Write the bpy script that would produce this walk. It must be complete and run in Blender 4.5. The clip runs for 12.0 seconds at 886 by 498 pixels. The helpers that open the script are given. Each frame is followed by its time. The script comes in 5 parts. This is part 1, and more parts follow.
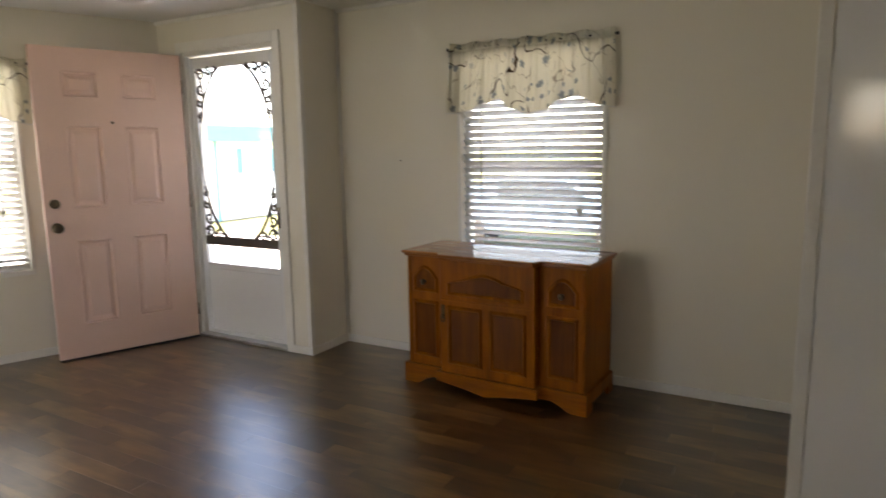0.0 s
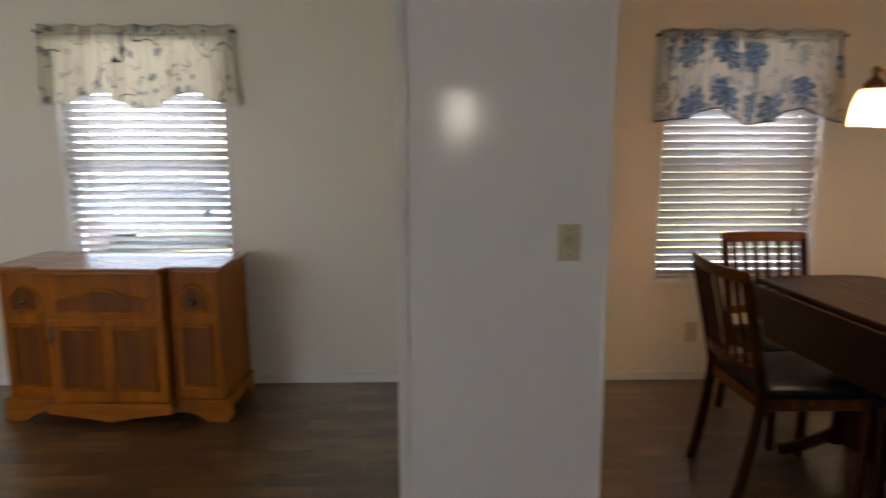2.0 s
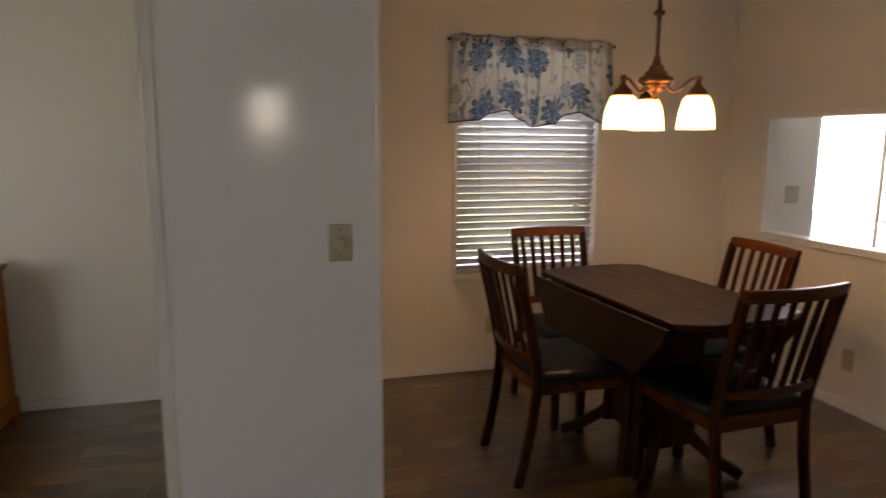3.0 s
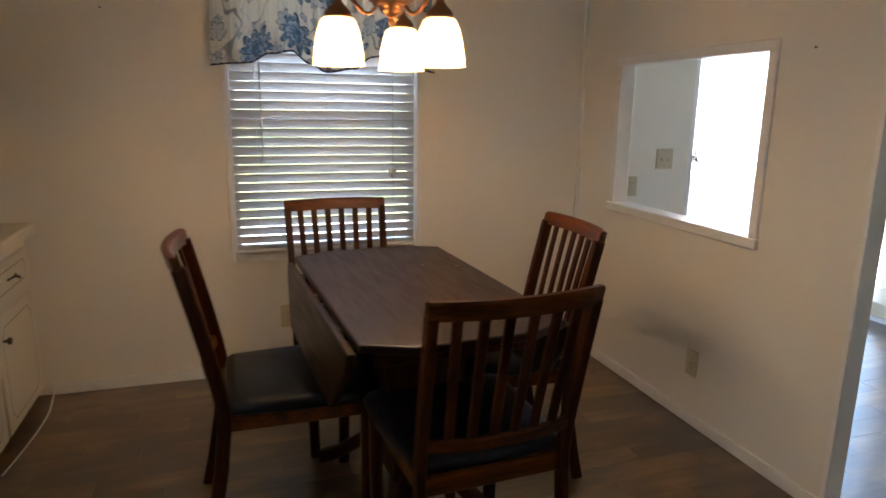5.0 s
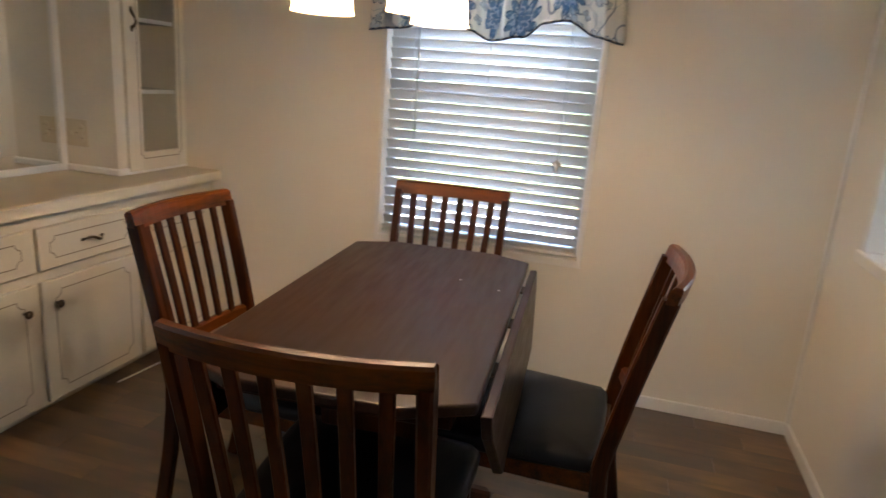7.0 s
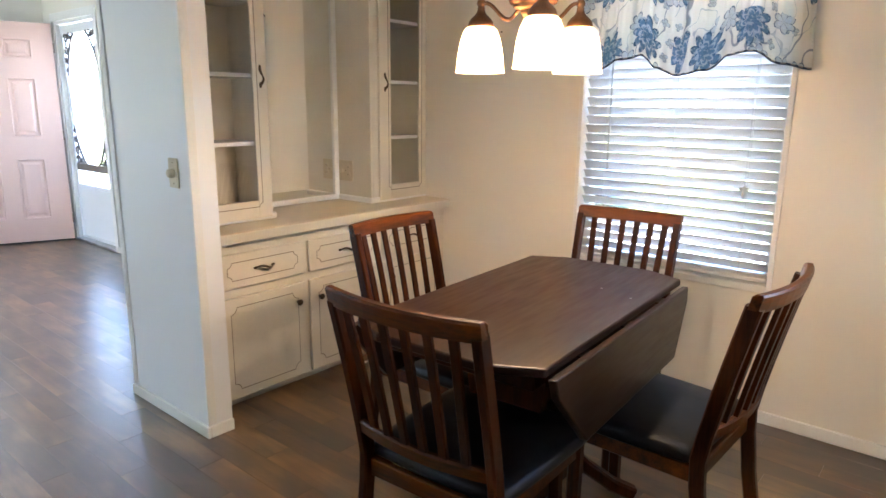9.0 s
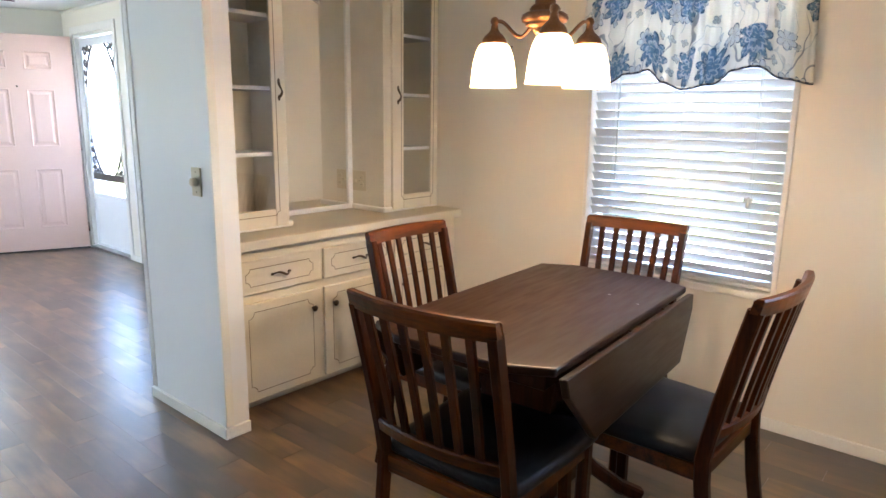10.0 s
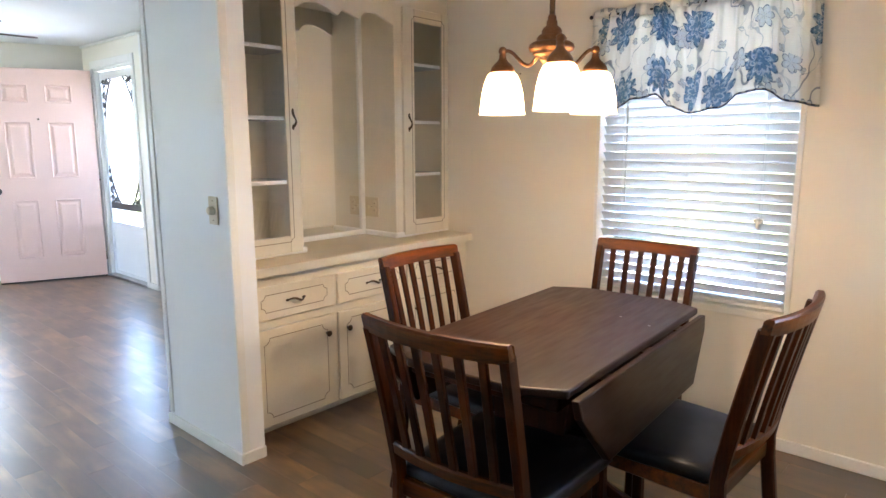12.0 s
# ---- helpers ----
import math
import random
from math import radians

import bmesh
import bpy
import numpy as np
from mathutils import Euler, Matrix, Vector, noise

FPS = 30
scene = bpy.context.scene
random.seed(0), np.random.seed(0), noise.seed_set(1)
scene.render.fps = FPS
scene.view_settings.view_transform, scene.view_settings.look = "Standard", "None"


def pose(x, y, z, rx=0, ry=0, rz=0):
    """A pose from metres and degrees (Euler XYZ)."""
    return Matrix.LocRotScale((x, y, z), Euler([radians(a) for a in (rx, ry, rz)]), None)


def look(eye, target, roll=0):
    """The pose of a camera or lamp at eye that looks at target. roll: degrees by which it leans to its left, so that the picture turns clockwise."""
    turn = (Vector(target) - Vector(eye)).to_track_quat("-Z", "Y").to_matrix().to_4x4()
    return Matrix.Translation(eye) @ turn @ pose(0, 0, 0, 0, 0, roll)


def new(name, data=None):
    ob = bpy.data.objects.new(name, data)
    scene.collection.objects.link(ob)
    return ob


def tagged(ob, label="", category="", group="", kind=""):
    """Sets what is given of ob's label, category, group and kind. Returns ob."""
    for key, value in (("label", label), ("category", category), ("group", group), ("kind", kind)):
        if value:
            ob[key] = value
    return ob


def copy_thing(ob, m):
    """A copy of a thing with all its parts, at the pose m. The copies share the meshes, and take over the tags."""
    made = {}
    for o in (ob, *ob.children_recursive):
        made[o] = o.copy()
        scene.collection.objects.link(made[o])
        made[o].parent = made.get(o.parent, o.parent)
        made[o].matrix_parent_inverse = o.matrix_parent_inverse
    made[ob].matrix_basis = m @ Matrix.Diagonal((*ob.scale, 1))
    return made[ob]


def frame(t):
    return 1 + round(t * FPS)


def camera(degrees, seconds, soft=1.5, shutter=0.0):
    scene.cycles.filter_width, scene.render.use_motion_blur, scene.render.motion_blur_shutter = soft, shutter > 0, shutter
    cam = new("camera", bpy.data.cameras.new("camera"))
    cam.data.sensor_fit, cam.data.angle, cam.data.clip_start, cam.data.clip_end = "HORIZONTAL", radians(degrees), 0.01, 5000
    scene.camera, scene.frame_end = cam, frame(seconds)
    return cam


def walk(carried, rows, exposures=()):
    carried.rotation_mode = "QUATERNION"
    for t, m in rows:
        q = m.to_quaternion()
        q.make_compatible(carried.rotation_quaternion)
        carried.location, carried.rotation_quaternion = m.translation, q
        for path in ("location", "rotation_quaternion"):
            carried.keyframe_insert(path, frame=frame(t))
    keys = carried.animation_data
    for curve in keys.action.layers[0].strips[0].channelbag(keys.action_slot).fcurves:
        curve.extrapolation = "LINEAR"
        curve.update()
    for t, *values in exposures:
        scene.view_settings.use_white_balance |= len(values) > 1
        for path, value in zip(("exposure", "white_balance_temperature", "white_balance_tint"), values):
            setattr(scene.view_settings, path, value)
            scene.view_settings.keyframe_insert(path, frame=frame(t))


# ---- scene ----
cam = camera(69.0, 12.0, soft=1.5, shutter=0.5)
PATH = [
    (0, (0.22, -0.016, 1.352), (-0.762, 1.7, 1.047), -0.9),
    (0.5, (0.214, -0.046, 1.368), (-0.588, 1.75, 1.004), -0.9),
    (1, (0.241, -0.03, 1.359), (-0.448, 1.811, 0.991), -0.6),
    (1.5, (0.264, -0.015, 1.376), (-0.099, 1.917, 1.008), -0.3),
    (2, (0.315, -0.021, 1.37), (0.352, 1.952, 1.043), -0.1),
    (2.5, (0.397, -0.021, 1.368), (0.788, 1.914, 1.048), 0.5),
    (3, (0.523, -0.015, 1.367), (1.05, 1.887, 1.041), 0.4),
    (3.5, (0.749, 0.008, 1.356), (1.415, 1.866, 1.032), 3.9),
    (3.7, (0.838, 0.039, 1.352), (1.553, 1.869, 0.98), 3.3),
    (5.3, (1.766, 0.504, 1.306), (2.335, 2.369, 0.858), 0.3),
    (5.5, (1.869, 0.575, 1.301), (2.391, 2.452, 0.845), 0.8),
    (6, (2.138, 0.715, 1.307), (2.475, 2.633, 0.852), -0.1),
    (6.5, (2.414, 0.777, 1.316), (2.253, 2.714, 0.845), 3.0),
    (7, (2.613, 0.873, 1.294), (2.111, 2.742, 0.789), 4.3),
    (7.5, (2.832, 0.911, 1.31), (1.89, 2.598, 0.794), 2.0),
    (7.7, (2.921, 0.904, 1.318), (1.805, 2.48, 0.797), 3.0),
    (9.5, (3.126, 0.638, 1.328), (1.862, 2.129, 0.905), 0.6),
    (10, (3.147, 0.622, 1.33), (1.87, 2.108, 0.929), 0.7),
    (10.5, (3.156, 0.611, 1.333), (1.864, 2.094, 0.970), 0.3),
    (11, (3.160, 0.611, 1.335), (1.856, 2.084, 0.974), 0.0),
    (11.5, (3.165, 0.606, 1.340), (1.853, 2.076, 1.000), 0.0),
    (12, (3.169, 0.598, 1.338), (1.854, 2.069, 1.01), -0.2),
]
EXPOSURES = [(0.0, 3.5, 7900, 21), (1.2, 3.63, 7500, 23), (2.2, 3.8, 7000, 24), (3.7, 3.48, 7450, 26), (5.3, 4.05, 6100, 15), (7.5, 4.66, 5800, 14), (9.5, 5.33, 5600, 13), (12.0, 5.33, 5600, 13)]
walk(cam, [(t, look(eye, target, roll)) for t, eye, target, roll in PATH], EXPOSURES)
BULB_W = 0.43

# ---- world, sun and exposure ----
world = bpy.data.worlds.new("sky")
scene.world = world
world.use_nodes = True
wt = world.node_tree
sky = wt.nodes.new("ShaderNodeTexSky")
sky.sky_type = "NISHITA"
sky.sun_disc = False
SUN_DIR = Vector((0.03, -0.55, 0.85)).normalized()
sky.sun_elevation = math.asin(SUN_DIR.z)
sky.sun_rotation = math.atan2(SUN_DIR.x, SUN_DIR.y)
wt.links.new(sky.outputs[0], wt.nodes["Background"].inputs[0])
wt.nodes["Background"].inputs[1].default_value = 0.15

sun_data = bpy.data.lights.new("sun", "SUN")
sun_data.energy, sun_data.angle, sun_data.color = 5.0, radians(0.5), (1.0, 0.95, 0.88)
sun = new("sun", sun_data)
sun.matrix_world = look(SUN_DIR * 40, (0, 0, 0))

# daylight of the window behind the walker; side and kitchen lamps are added fill
for nm, at, to, sx, sz, power in (("south_fill_light", (-3.2, -1.79, 1.3), (-3.2, 2.0, 1.2), 1.5, 1.3, 0.44), ("back_window_light", (0.57, -1.79, 1.6), (0.57, 2.0, 1.5), 0.10, 0.16, 0.045), ("kitchen_fill_light", (6.29, 2.85, 1.55), (3.0, 2.85, 1.45), 0.6, 0.8, 0.09)):
    ld = bpy.data.lights.new(nm, "AREA")
    ld.shape, ld.size, ld.size_y, ld.energy, ld.color = "RECTANGLE", sx, sz, power, (0.80, 0.91, 1.0)
    new(nm, ld).matrix_world = look(at, to)

# ---- materials ----


class Nodes:
    """Short hand for building a node material."""

    def __init__(self, name):
        self.mat = bpy.data.materials.new(name)
        self.mat.use_nodes = True
        self.t = self.mat.node_tree
        self.b = self.t.nodes["Principled BSDF"]

    def n(self, kind, **inputs):
        nd = self.t.nodes.new("ShaderNode" + kind)
        for k, v in inputs.items():
            self.plug(nd, k, v)
        return nd

    def plug(self, nd, key, v):
        key = int(key[1:]) if key[0] == "i" and key[1:].isdigit() else key.replace("_", " ")
        if isinstance(v, bpy.types.NodeSocket):
            self.t.links.new(v, nd.inputs[key])
        else:
            nd.inputs[key].default_value = v

    def math(self, op, a, b=0.0, c=0.0):
        nd = self.n("Math", i0=a, i1=b, i2=c)
        nd.operation = op
        return nd.outputs[0]

    def vmath(self, op, a, b=(0, 0, 0)):
        nd = self.n("VectorMath", i0=a, i1=b)
        nd.operation = op
        return nd.outputs[0] if op not in ("LENGTH", "DISTANCE") else nd.outputs["Value"]

    def mix(self, fac, a, b, blend="MIX"):
        nd = self.t.nodes.new("ShaderNodeMix")
        nd.data_type, nd.blend_type = "RGBA", blend
        for sock, v in ((nd.inputs[0], fac), (nd.inputs[6], a), (nd.inputs[7], b)):
            if isinstance(v, bpy.types.NodeSocket):
                self.t.links.new(v, sock)
            else:
                sock.default_value = v if isinstance(v, float) else (*v, 1)[:4]
        return nd.outputs[2]

    def noise(self, vec, scale, detail=4.0, rough=0.55):
        return self.n("TexNoise", Vector=vec, Scale=scale, Detail=detail, Roughness=rough).outputs[0]

    def ramp(self, fac, lo, hi, a=0.0, b=1.0):
        nd = self.n("MapRange", i0=fac, i1=lo, i2=hi, i3=a, i4=b)
        return nd.outputs[0]

    def bump(self, height, strength=0.1, dist=0.01):
        nd = self.n("Bump", Height=height, Strength=strength, Distance=dist)
        self.t.links.new(nd.outputs[0], self.b.inputs["Normal"])

    def position(self):
        return self.n("NewGeometry").outputs["Position"]

    def local(self):
        return self.n("TexCoord").outputs["Object"]


def hexc(h):
    c = [int(h[i:i + 2], 16) / 255 for i in (0, 2, 4)]
    return tuple(v / 12.92 if v < 0.04045 else ((v + 0.055) / 1.055) ** 2.4 for v in c)


def paint(name, col, rough=0.45, var=0.06, fine=90.0, coarse=1.6, bump=0.06, dist=0.002, metal=0.0, coat=0.0, spec=0.5):
    """Painted or plain surface with two scales of unevenness."""
    m = Nodes(name)
    p = m.position()
    big, small = m.noise(p, coarse, 3.0), m.noise(p, fine, 3.0)
    tone = m.math("ADD", m.ramp(big, 0.3, 0.7, 1 - var, 1 + var * 0.4), m.ramp(small, 0.3, 0.7, -var * 0.4, var * 0.4))
    grey = m.n("CombineColor", Red=tone, Green=tone, Blue=tone).outputs[0]
    m.plug(m.b, "Base Color", m.mix(1.0, col, grey, "MULTIPLY"))
    m.plug(m.b, "Roughness", m.ramp(big, 0.3, 0.7, rough - 0.05, rough + 0.06))
    m.plug(m.b, "Metallic", metal)
    m.plug(m.b, "Specular IOR Level", spec)
    m.plug(m.b, "Coat Weight", coat)
    m.bump(small, bump, dist)
    return m.mat


def wood(name, dark, light, rough=0.35, axis=2, grain=14.0, stretch=14.0, coat=0.0, rand=0.15, bump=0.08, spec=0.5):
    """Stained wood with grain along one local axis."""
    m = Nodes(name)
    rnd = m.n("ObjectInfo").outputs["Random"]
    off = m.n("CombineXYZ", X=m.math("MULTIPLY", rnd, 17.0), Y=m.math("MULTIPLY", rnd, 31.0), Z=m.math("MULTIPLY", rnd, 7.0)).outputs[0]
    sc = [grain] * 3
    sc[axis] = grain / stretch
    v = m.vmath("MULTIPLY", m.vmath("ADD", m.local(), off), tuple(sc))
    g = m.noise(v, 1.0, 6.0, 0.65)
    fine = m.noise(m.vmath("MULTIPLY", v, (6, 6, 6)), 1.0, 3.0)
    worn = m.noise(m.local(), 5.0, 2.0)
    f = m.math("ADD", m.ramp(g, 0.3, 0.7), m.ramp(fine, 0.3, 0.7, -0.18, 0.18))
    col = m.mix(f, dark, light)
    tone = m.math("ADD", m.ramp(worn, 0.3, 0.7, 0.85, 1.1), m.math("MULTIPLY", m.math("SUBTRACT", rnd, 0.5), rand))
    grey = m.n("CombineColor", Red=tone, Green=tone, Blue=tone).outputs[0]
    m.plug(m.b, "Base Color", m.mix(1.0, col, grey, "MULTIPLY"))
    m.plug(m.b, "Roughness", m.ramp(fine, 0.3, 0.7, rough - 0.05, rough + 0.07))
    m.plug(m.b, "Specular IOR Level", spec)
    m.plug(m.b, "Coat Weight", coat)
    m.plug(m.b, "Coat Roughness", 0.15)
    m.bump(g, bump, 0.001)
    return m.mat


def plank_material(name, island):
    """Printed plank vinyl: each plank with its own tone, grey-brown to warm brown."""
    m = Nodes(name)
    rnd = m.n("NewGeometry").outputs["Random Per Island"] if island else m.n("ObjectInfo").outputs["Random"]
    off = m.n("CombineXYZ", X=m.math("MULTIPLY", rnd, 37.0), Y=m.math("MULTIPLY", rnd, 91.0)).outputs[0]
    v = m.vmath("ADD", m.position(), off)
    g = m.noise(m.vmath("MULTIPLY", v, (3.0, 38.0, 1.0)), 1.0, 6.0, 0.65)
    cloud = m.noise(m.vmath("MULTIPLY", v, (3.4, 9.0, 1.0)), 1.0, 2.5, 0.5)
    patch = m.noise(m.vmath("ADD", m.vmath("MULTIPLY", v, (2.2, 5.0, 1.0)), (9.0, 4.0, 0.0)), 1.0, 1.5, 0.5)
    base = m.mix(m.math("FRACT", m.math("MULTIPLY", rnd, 7.31)), hexc("452a12"), hexc("6f4a22"))
    base = m.mix(m.ramp(m.math("FRACT", m.math("MULTIPLY", rnd, 3.77)), 0.68, 0.95, 0.0, 0.7), base, hexc("9a7240"))
    base = m.mix(m.ramp(patch, 0.47, 0.62, 0.0, 0.68), base, hexc("9c7440"))
    base = m.mix(m.ramp(cloud, 0.36, 0.66, 0.0, 0.8), base, hexc("2f1f14"))
    col = m.mix(m.ramp(g, 0.4, 0.8, 0.0, 0.6), base, hexc("281a11"))
    m.plug(m.b, "Base Color", col)
    scuff = m.noise(m.position(), 2.2, 4.0)
    m.plug(m.b, "Roughness", m.ramp(scuff, 0.3, 0.7, 0.30, 0.38))
    m.plug(m.b, "Specular IOR Level", 0.35)
    m.plug(m.b, "Coat Weight", 1.0)
    m.plug(m.b, "Coat IOR", 1.82)
    m.plug(m.b, "Coat Roughness", m.ramp(cloud, 0.3, 0.7, 0.30, 0.34))
    m.bump(g, 0.12, 0.001)
    return m.mat


def fabric(name, style):
    """Printed cotton of a valance; UV in metres. style 0: twigs with small blossoms; 1: large blue flowers."""
    m = Nodes(name)
    uv = m.n("TexCoord").outputs["UV"]
    warp = m.n("TexNoise", Vector=uv, Scale=9.0, Detail=2.0).outputs["Color"]
    wv = m.vmath("ADD", uv, m.vmath("MULTIPLY", m.vmath("SUBTRACT", warp, (0.5, 0.5, 0.5)), (0.03, 0.03, 0.0)))

    def flowers(scale, petals, size, shift, jitter=0.6, inner=0.45):
        vn = m.t.nodes.new("ShaderNodeTexVoronoi")
        vn.inputs["Randomness"].default_value = jitter
        vec = m.vmath("ADD", wv, (*shift, 0.0))
        m.plug(vn, "Vector", vec)
        m.plug(vn, "Scale", scale)
        d = m.vmath("SUBTRACT", m.vmath("MULTIPLY", vec, (scale,) * 3), m.vmath("MULTIPLY", vn.outputs["Position"], (scale,) * 3))
        s = m.n("SeparateXYZ", Vector=d)
        r = m.math("SQRT", m.math("ADD", m.math("POWER", s.outputs[0], 2.0), m.math("POWER", s.outputs[1], 2.0)))
        a = m.math("ARCTAN2", s.outputs[1], s.outputs[0])
        keep = m.n("SeparateColor", Color=vn.outputs["Color"])
        lob = m.math("ABSOLUTE", m.math("COSINE", m.math("MULTIPLY", m.math("ADD", a, m.math("MULTIPLY", keep.outputs[0], 6.0)), petals / 2)))
        edge = m.math("MULTIPLY", m.math("ADD", m.math("MULTIPLY", lob, 0.42), 0.58), size)
        ratio = m.math("DIVIDE", r, edge)
        body = m.ramp(ratio, 0.94, 1.0, 1.0, 0.0)
        ring = m.math("MULTIPLY", body, m.ramp(m.math("ABSOLUTE", m.math("SUBTRACT", ratio, inner)), 0.0, 0.07, 1.0, 0.0))
        rim = m.math("MULTIPLY", body, m.ramp(ratio, 0.82, 0.9))
        vein = m.math("MULTIPLY", body, m.ramp(lob, 0.0, 0.35, 1.0, 0.0))
        return body, ring, rim, vein, keep.outputs[1]

    def stems(scale, width, seed):
        nz = m.noise(m.vmath("ADD", m.vmath("MULTIPLY", wv, (1.0, 0.75, 1.0)), (seed, seed * 1.7, 0)), scale, 2.0, 0.4)
        gate = m.ramp(m.noise(m.vmath("ADD", uv, (seed * 3, 1.0, 0)), scale * 0.9, 1.0), 0.42, 0.5)
        return m.math("MULTIPLY", m.ramp(m.math("ABSOLUTE", m.math("SUBTRACT", nz, 0.5)), width * 0.6, width, 1.0, 0.0), gate)

    if style == 0:
        col = hexc("f3f0e4")
        col = m.mix(stems(4.2, 0.007, 3.1), col, hexc("4e3c2c"))
        col = m.mix(m.math("MULTIPLY", stems(8.0, 0.006, 8.4), 0.6), col, hexc("6b5844"))
        for scale, size, shift in ((8.5, 0.20, (0.02, 0.05)), (15.0, 0.24, (0.31, 0.17))):
            body, ring, rim, vein, keep = flowers(scale, 5, size, shift, 0.8)
            on = m.ramp(keep, 0.76, 0.8)
            tone = m.mix(m.math("MAXIMUM", ring, vein), hexc("aab2b6"), hexc("6d7681"))
            col = m.mix(m.math("MULTIPLY", body, on), col, tone)
    else:
        col = hexc("e8e6de")
        col = m.mix(m.math("MULTIPLY", stems(4.5, 0.008, 5.2), 0.7), col, hexc("6f7d8c"))
        col = m.mix(m.math("MULTIPLY", stems(8.0, 0.007, 1.4), 0.5), col, hexc("7f95a8"))
        for scale, petals, size, shift, ca, cb, least in ((14.0, 4, 0.28, (0.13, 0.41), "b4bdbd", "74838f", 0.7), (6.4, 6, 0.31, (0.27, 0.08), "ccd1d1", "5f7183", 0.58), (3.7, 9, 0.34, (0.09, 0.03), "7895b0", "4f6a84", 0.34)):
            body, ring, rim, vein, keep = flowers(scale, petals, size, shift, 0.55, 0.5)
            on = m.ramp(keep, least, least + 0.03)
            tone = m.mix(m.math("MAXIMUM", rim, m.math("MULTIPLY", vein, 0.8)), hexc(ca), hexc(cb))
            tone = m.mix(ring, tone, hexc("d5dbe0"))
            speck = m.ramp(m.noise(uv, 60.0, 2.0), 0.52, 0.58, 0.0, 0.7)
            tone = m.mix(speck, tone, hexc("c9d2da"))
            col = m.mix(m.math("MULTIPLY", body, on), col, tone)
        uvz = m.n("SeparateXYZ", Vector=m.n("TexCoord").outputs["UV"])
        dash = m.ramp(m.math("SINE", m.math("MULTIPLY", uvz.outputs[0], 170.0)), -0.2, 0.2)
        m.hem = m.math("MULTIPLY", m.ramp(uvz.outputs[1], 0.006, 0.007, 1.0, 0.0), 1.0)
        col = m.mix(m.hem, col, m.mix(dash, hexc("2f3f52"), hexc("9f9488")))
    weave = m.noise(m.vmath("MULTIPLY", uv, (900, 900, 1)), 1.0, 2.0)
    m.plug(m.b, "Base Color", col)
    m.plug(m.b, "Roughness", 0.9)
    m.bump(weave, 0.15, 0.0006)
    out = m.t.nodes["Material Output"]
    tr = m.n("BsdfTranslucent", Color=col)
    mixs = m.n("MixShader", i0=0.58, i1=m.b.outputs[0], i2=tr.outputs[0])
    m.t.links.new(mixs.outputs[0], out.inputs[0])
    return m.mat


def glass(name, tint=(1, 1, 1), rough=0.0):
    m = Nodes(name)
    m.plug(m.b, "Base Color", (*tint, 1))
    m.plug(m.b, "Transmission Weight", 1.0)
    m.plug(m.b, "Roughness", rough)
    m.plug(m.b, "IOR", 1.45)
    return m.mat


def translucent(name, col, share=0.35, rough=0.45):
    m = Nodes(name)
    p = m.position()
    c = m.mix(m.ramp(m.noise(p, 6.0, 3.0), 0.3, 0.7, 0.0, 0.12), col, tuple(v * 0.8 for v in col))
    m.plug(m.b, "Base Color", c)
    m.plug(m.b, "Roughness", rough)
    tr = m.n("BsdfTranslucent", Color=c)
    mixs = m.n("MixShader", i0=share, i1=m.b.outputs[0], i2=tr.outputs[0])
    m.t.links.new(mixs.outputs[0], m.t.nodes["Material Output"].inputs[0])
    return m.mat


def metal(name, col, rough=0.35):
    return paint(name, col, rough, 0.25, 140.0, 9.0, 0.05, 0.001, 1.0)


M_WALL = paint("cream_wall_paint", (0.80, 0.755, 0.665), 0.34, 0.01, 160.0, 0.6, 0.05, 0.0015)
M_WHITE = paint("white_gloss_paint", (0.87, 0.87, 0.87), 0.10, 0.015, 120.0, 0.8, 0.03, 0.001)
M_CEIL = paint("ceiling_paint", (0.82, 0.81, 0.78), 0.8, 0.03, 70.0, 1.5, 0.25, 0.004)
M_TRIM = paint("trim_paint", (0.82, 0.80, 0.76), 0.35, 0.05, 90.0, 4.0, 0.05, 0.001)
M_CAB = paint("cabinet_cream_paint", (0.70, 0.645, 0.53), 0.38, 0.06, 110.0, 3.5, 0.06, 0.001)
M_GROOVE = paint("groove_brown", (0.20, 0.15, 0.09), 0.6, 0.2)
M_COUNTER = paint("cream_laminate", (0.63, 0.545, 0.39), 0.34, 0.10, 240.0, 7.0, 0.03, 0.0006)
M_PINK = paint("pink_door_paint", (0.80, 0.555, 0.465), 0.42, 0.05, 110.0, 2.0, 0.08, 0.001)
M_STORM = paint("storm_door_white", (0.78, 0.79, 0.80), 0.35, 0.04)
M_ALU = metal("brushed_aluminium", (0.55, 0.55, 0.56), 0.4)
M_IRON = paint("dark_scroll_metal", (0.10, 0.085, 0.075), 0.5, 0.3)
M_NICKEL = metal("aged_nickel", (0.42, 0.36, 0.30), 0.28)
M_BRONZE = metal("aged_bronze", (0.12, 0.09, 0.06), 0.4)
M_COPPER = metal("brushed_copper", (0.26, 0.135, 0.07), 0.4)
M_OAK = wood("honey_oak", hexc("7e4006"), hexc("ae6404"), 0.42, 2, 16.0, 12.0, 0.0, 0.15, 0.08, 0.2)
M_OAK_X = wood("honey_oak_long", hexc("86460a"), hexc("b46a08"), 0.40, 0, 16.0, 12.0, 0.0, 0.15, 0.08, 0.22)
M_OAK_TOP = wood("polished_oak_top", hexc("7e4006"), hexc("a86006"), 0.3, 0, 16.0, 12.0, 1.0, 0.15, 0.03, 0.5)
# darker oak tone for the sunk fields of drawers and doors
M_OAK_PANEL = wood("honey_oak_darker", hexc("5a2b04"), hexc("804405"), 0.42, 2, 16.0, 12.0, 0.0, 0.15, 0.08, 0.2)
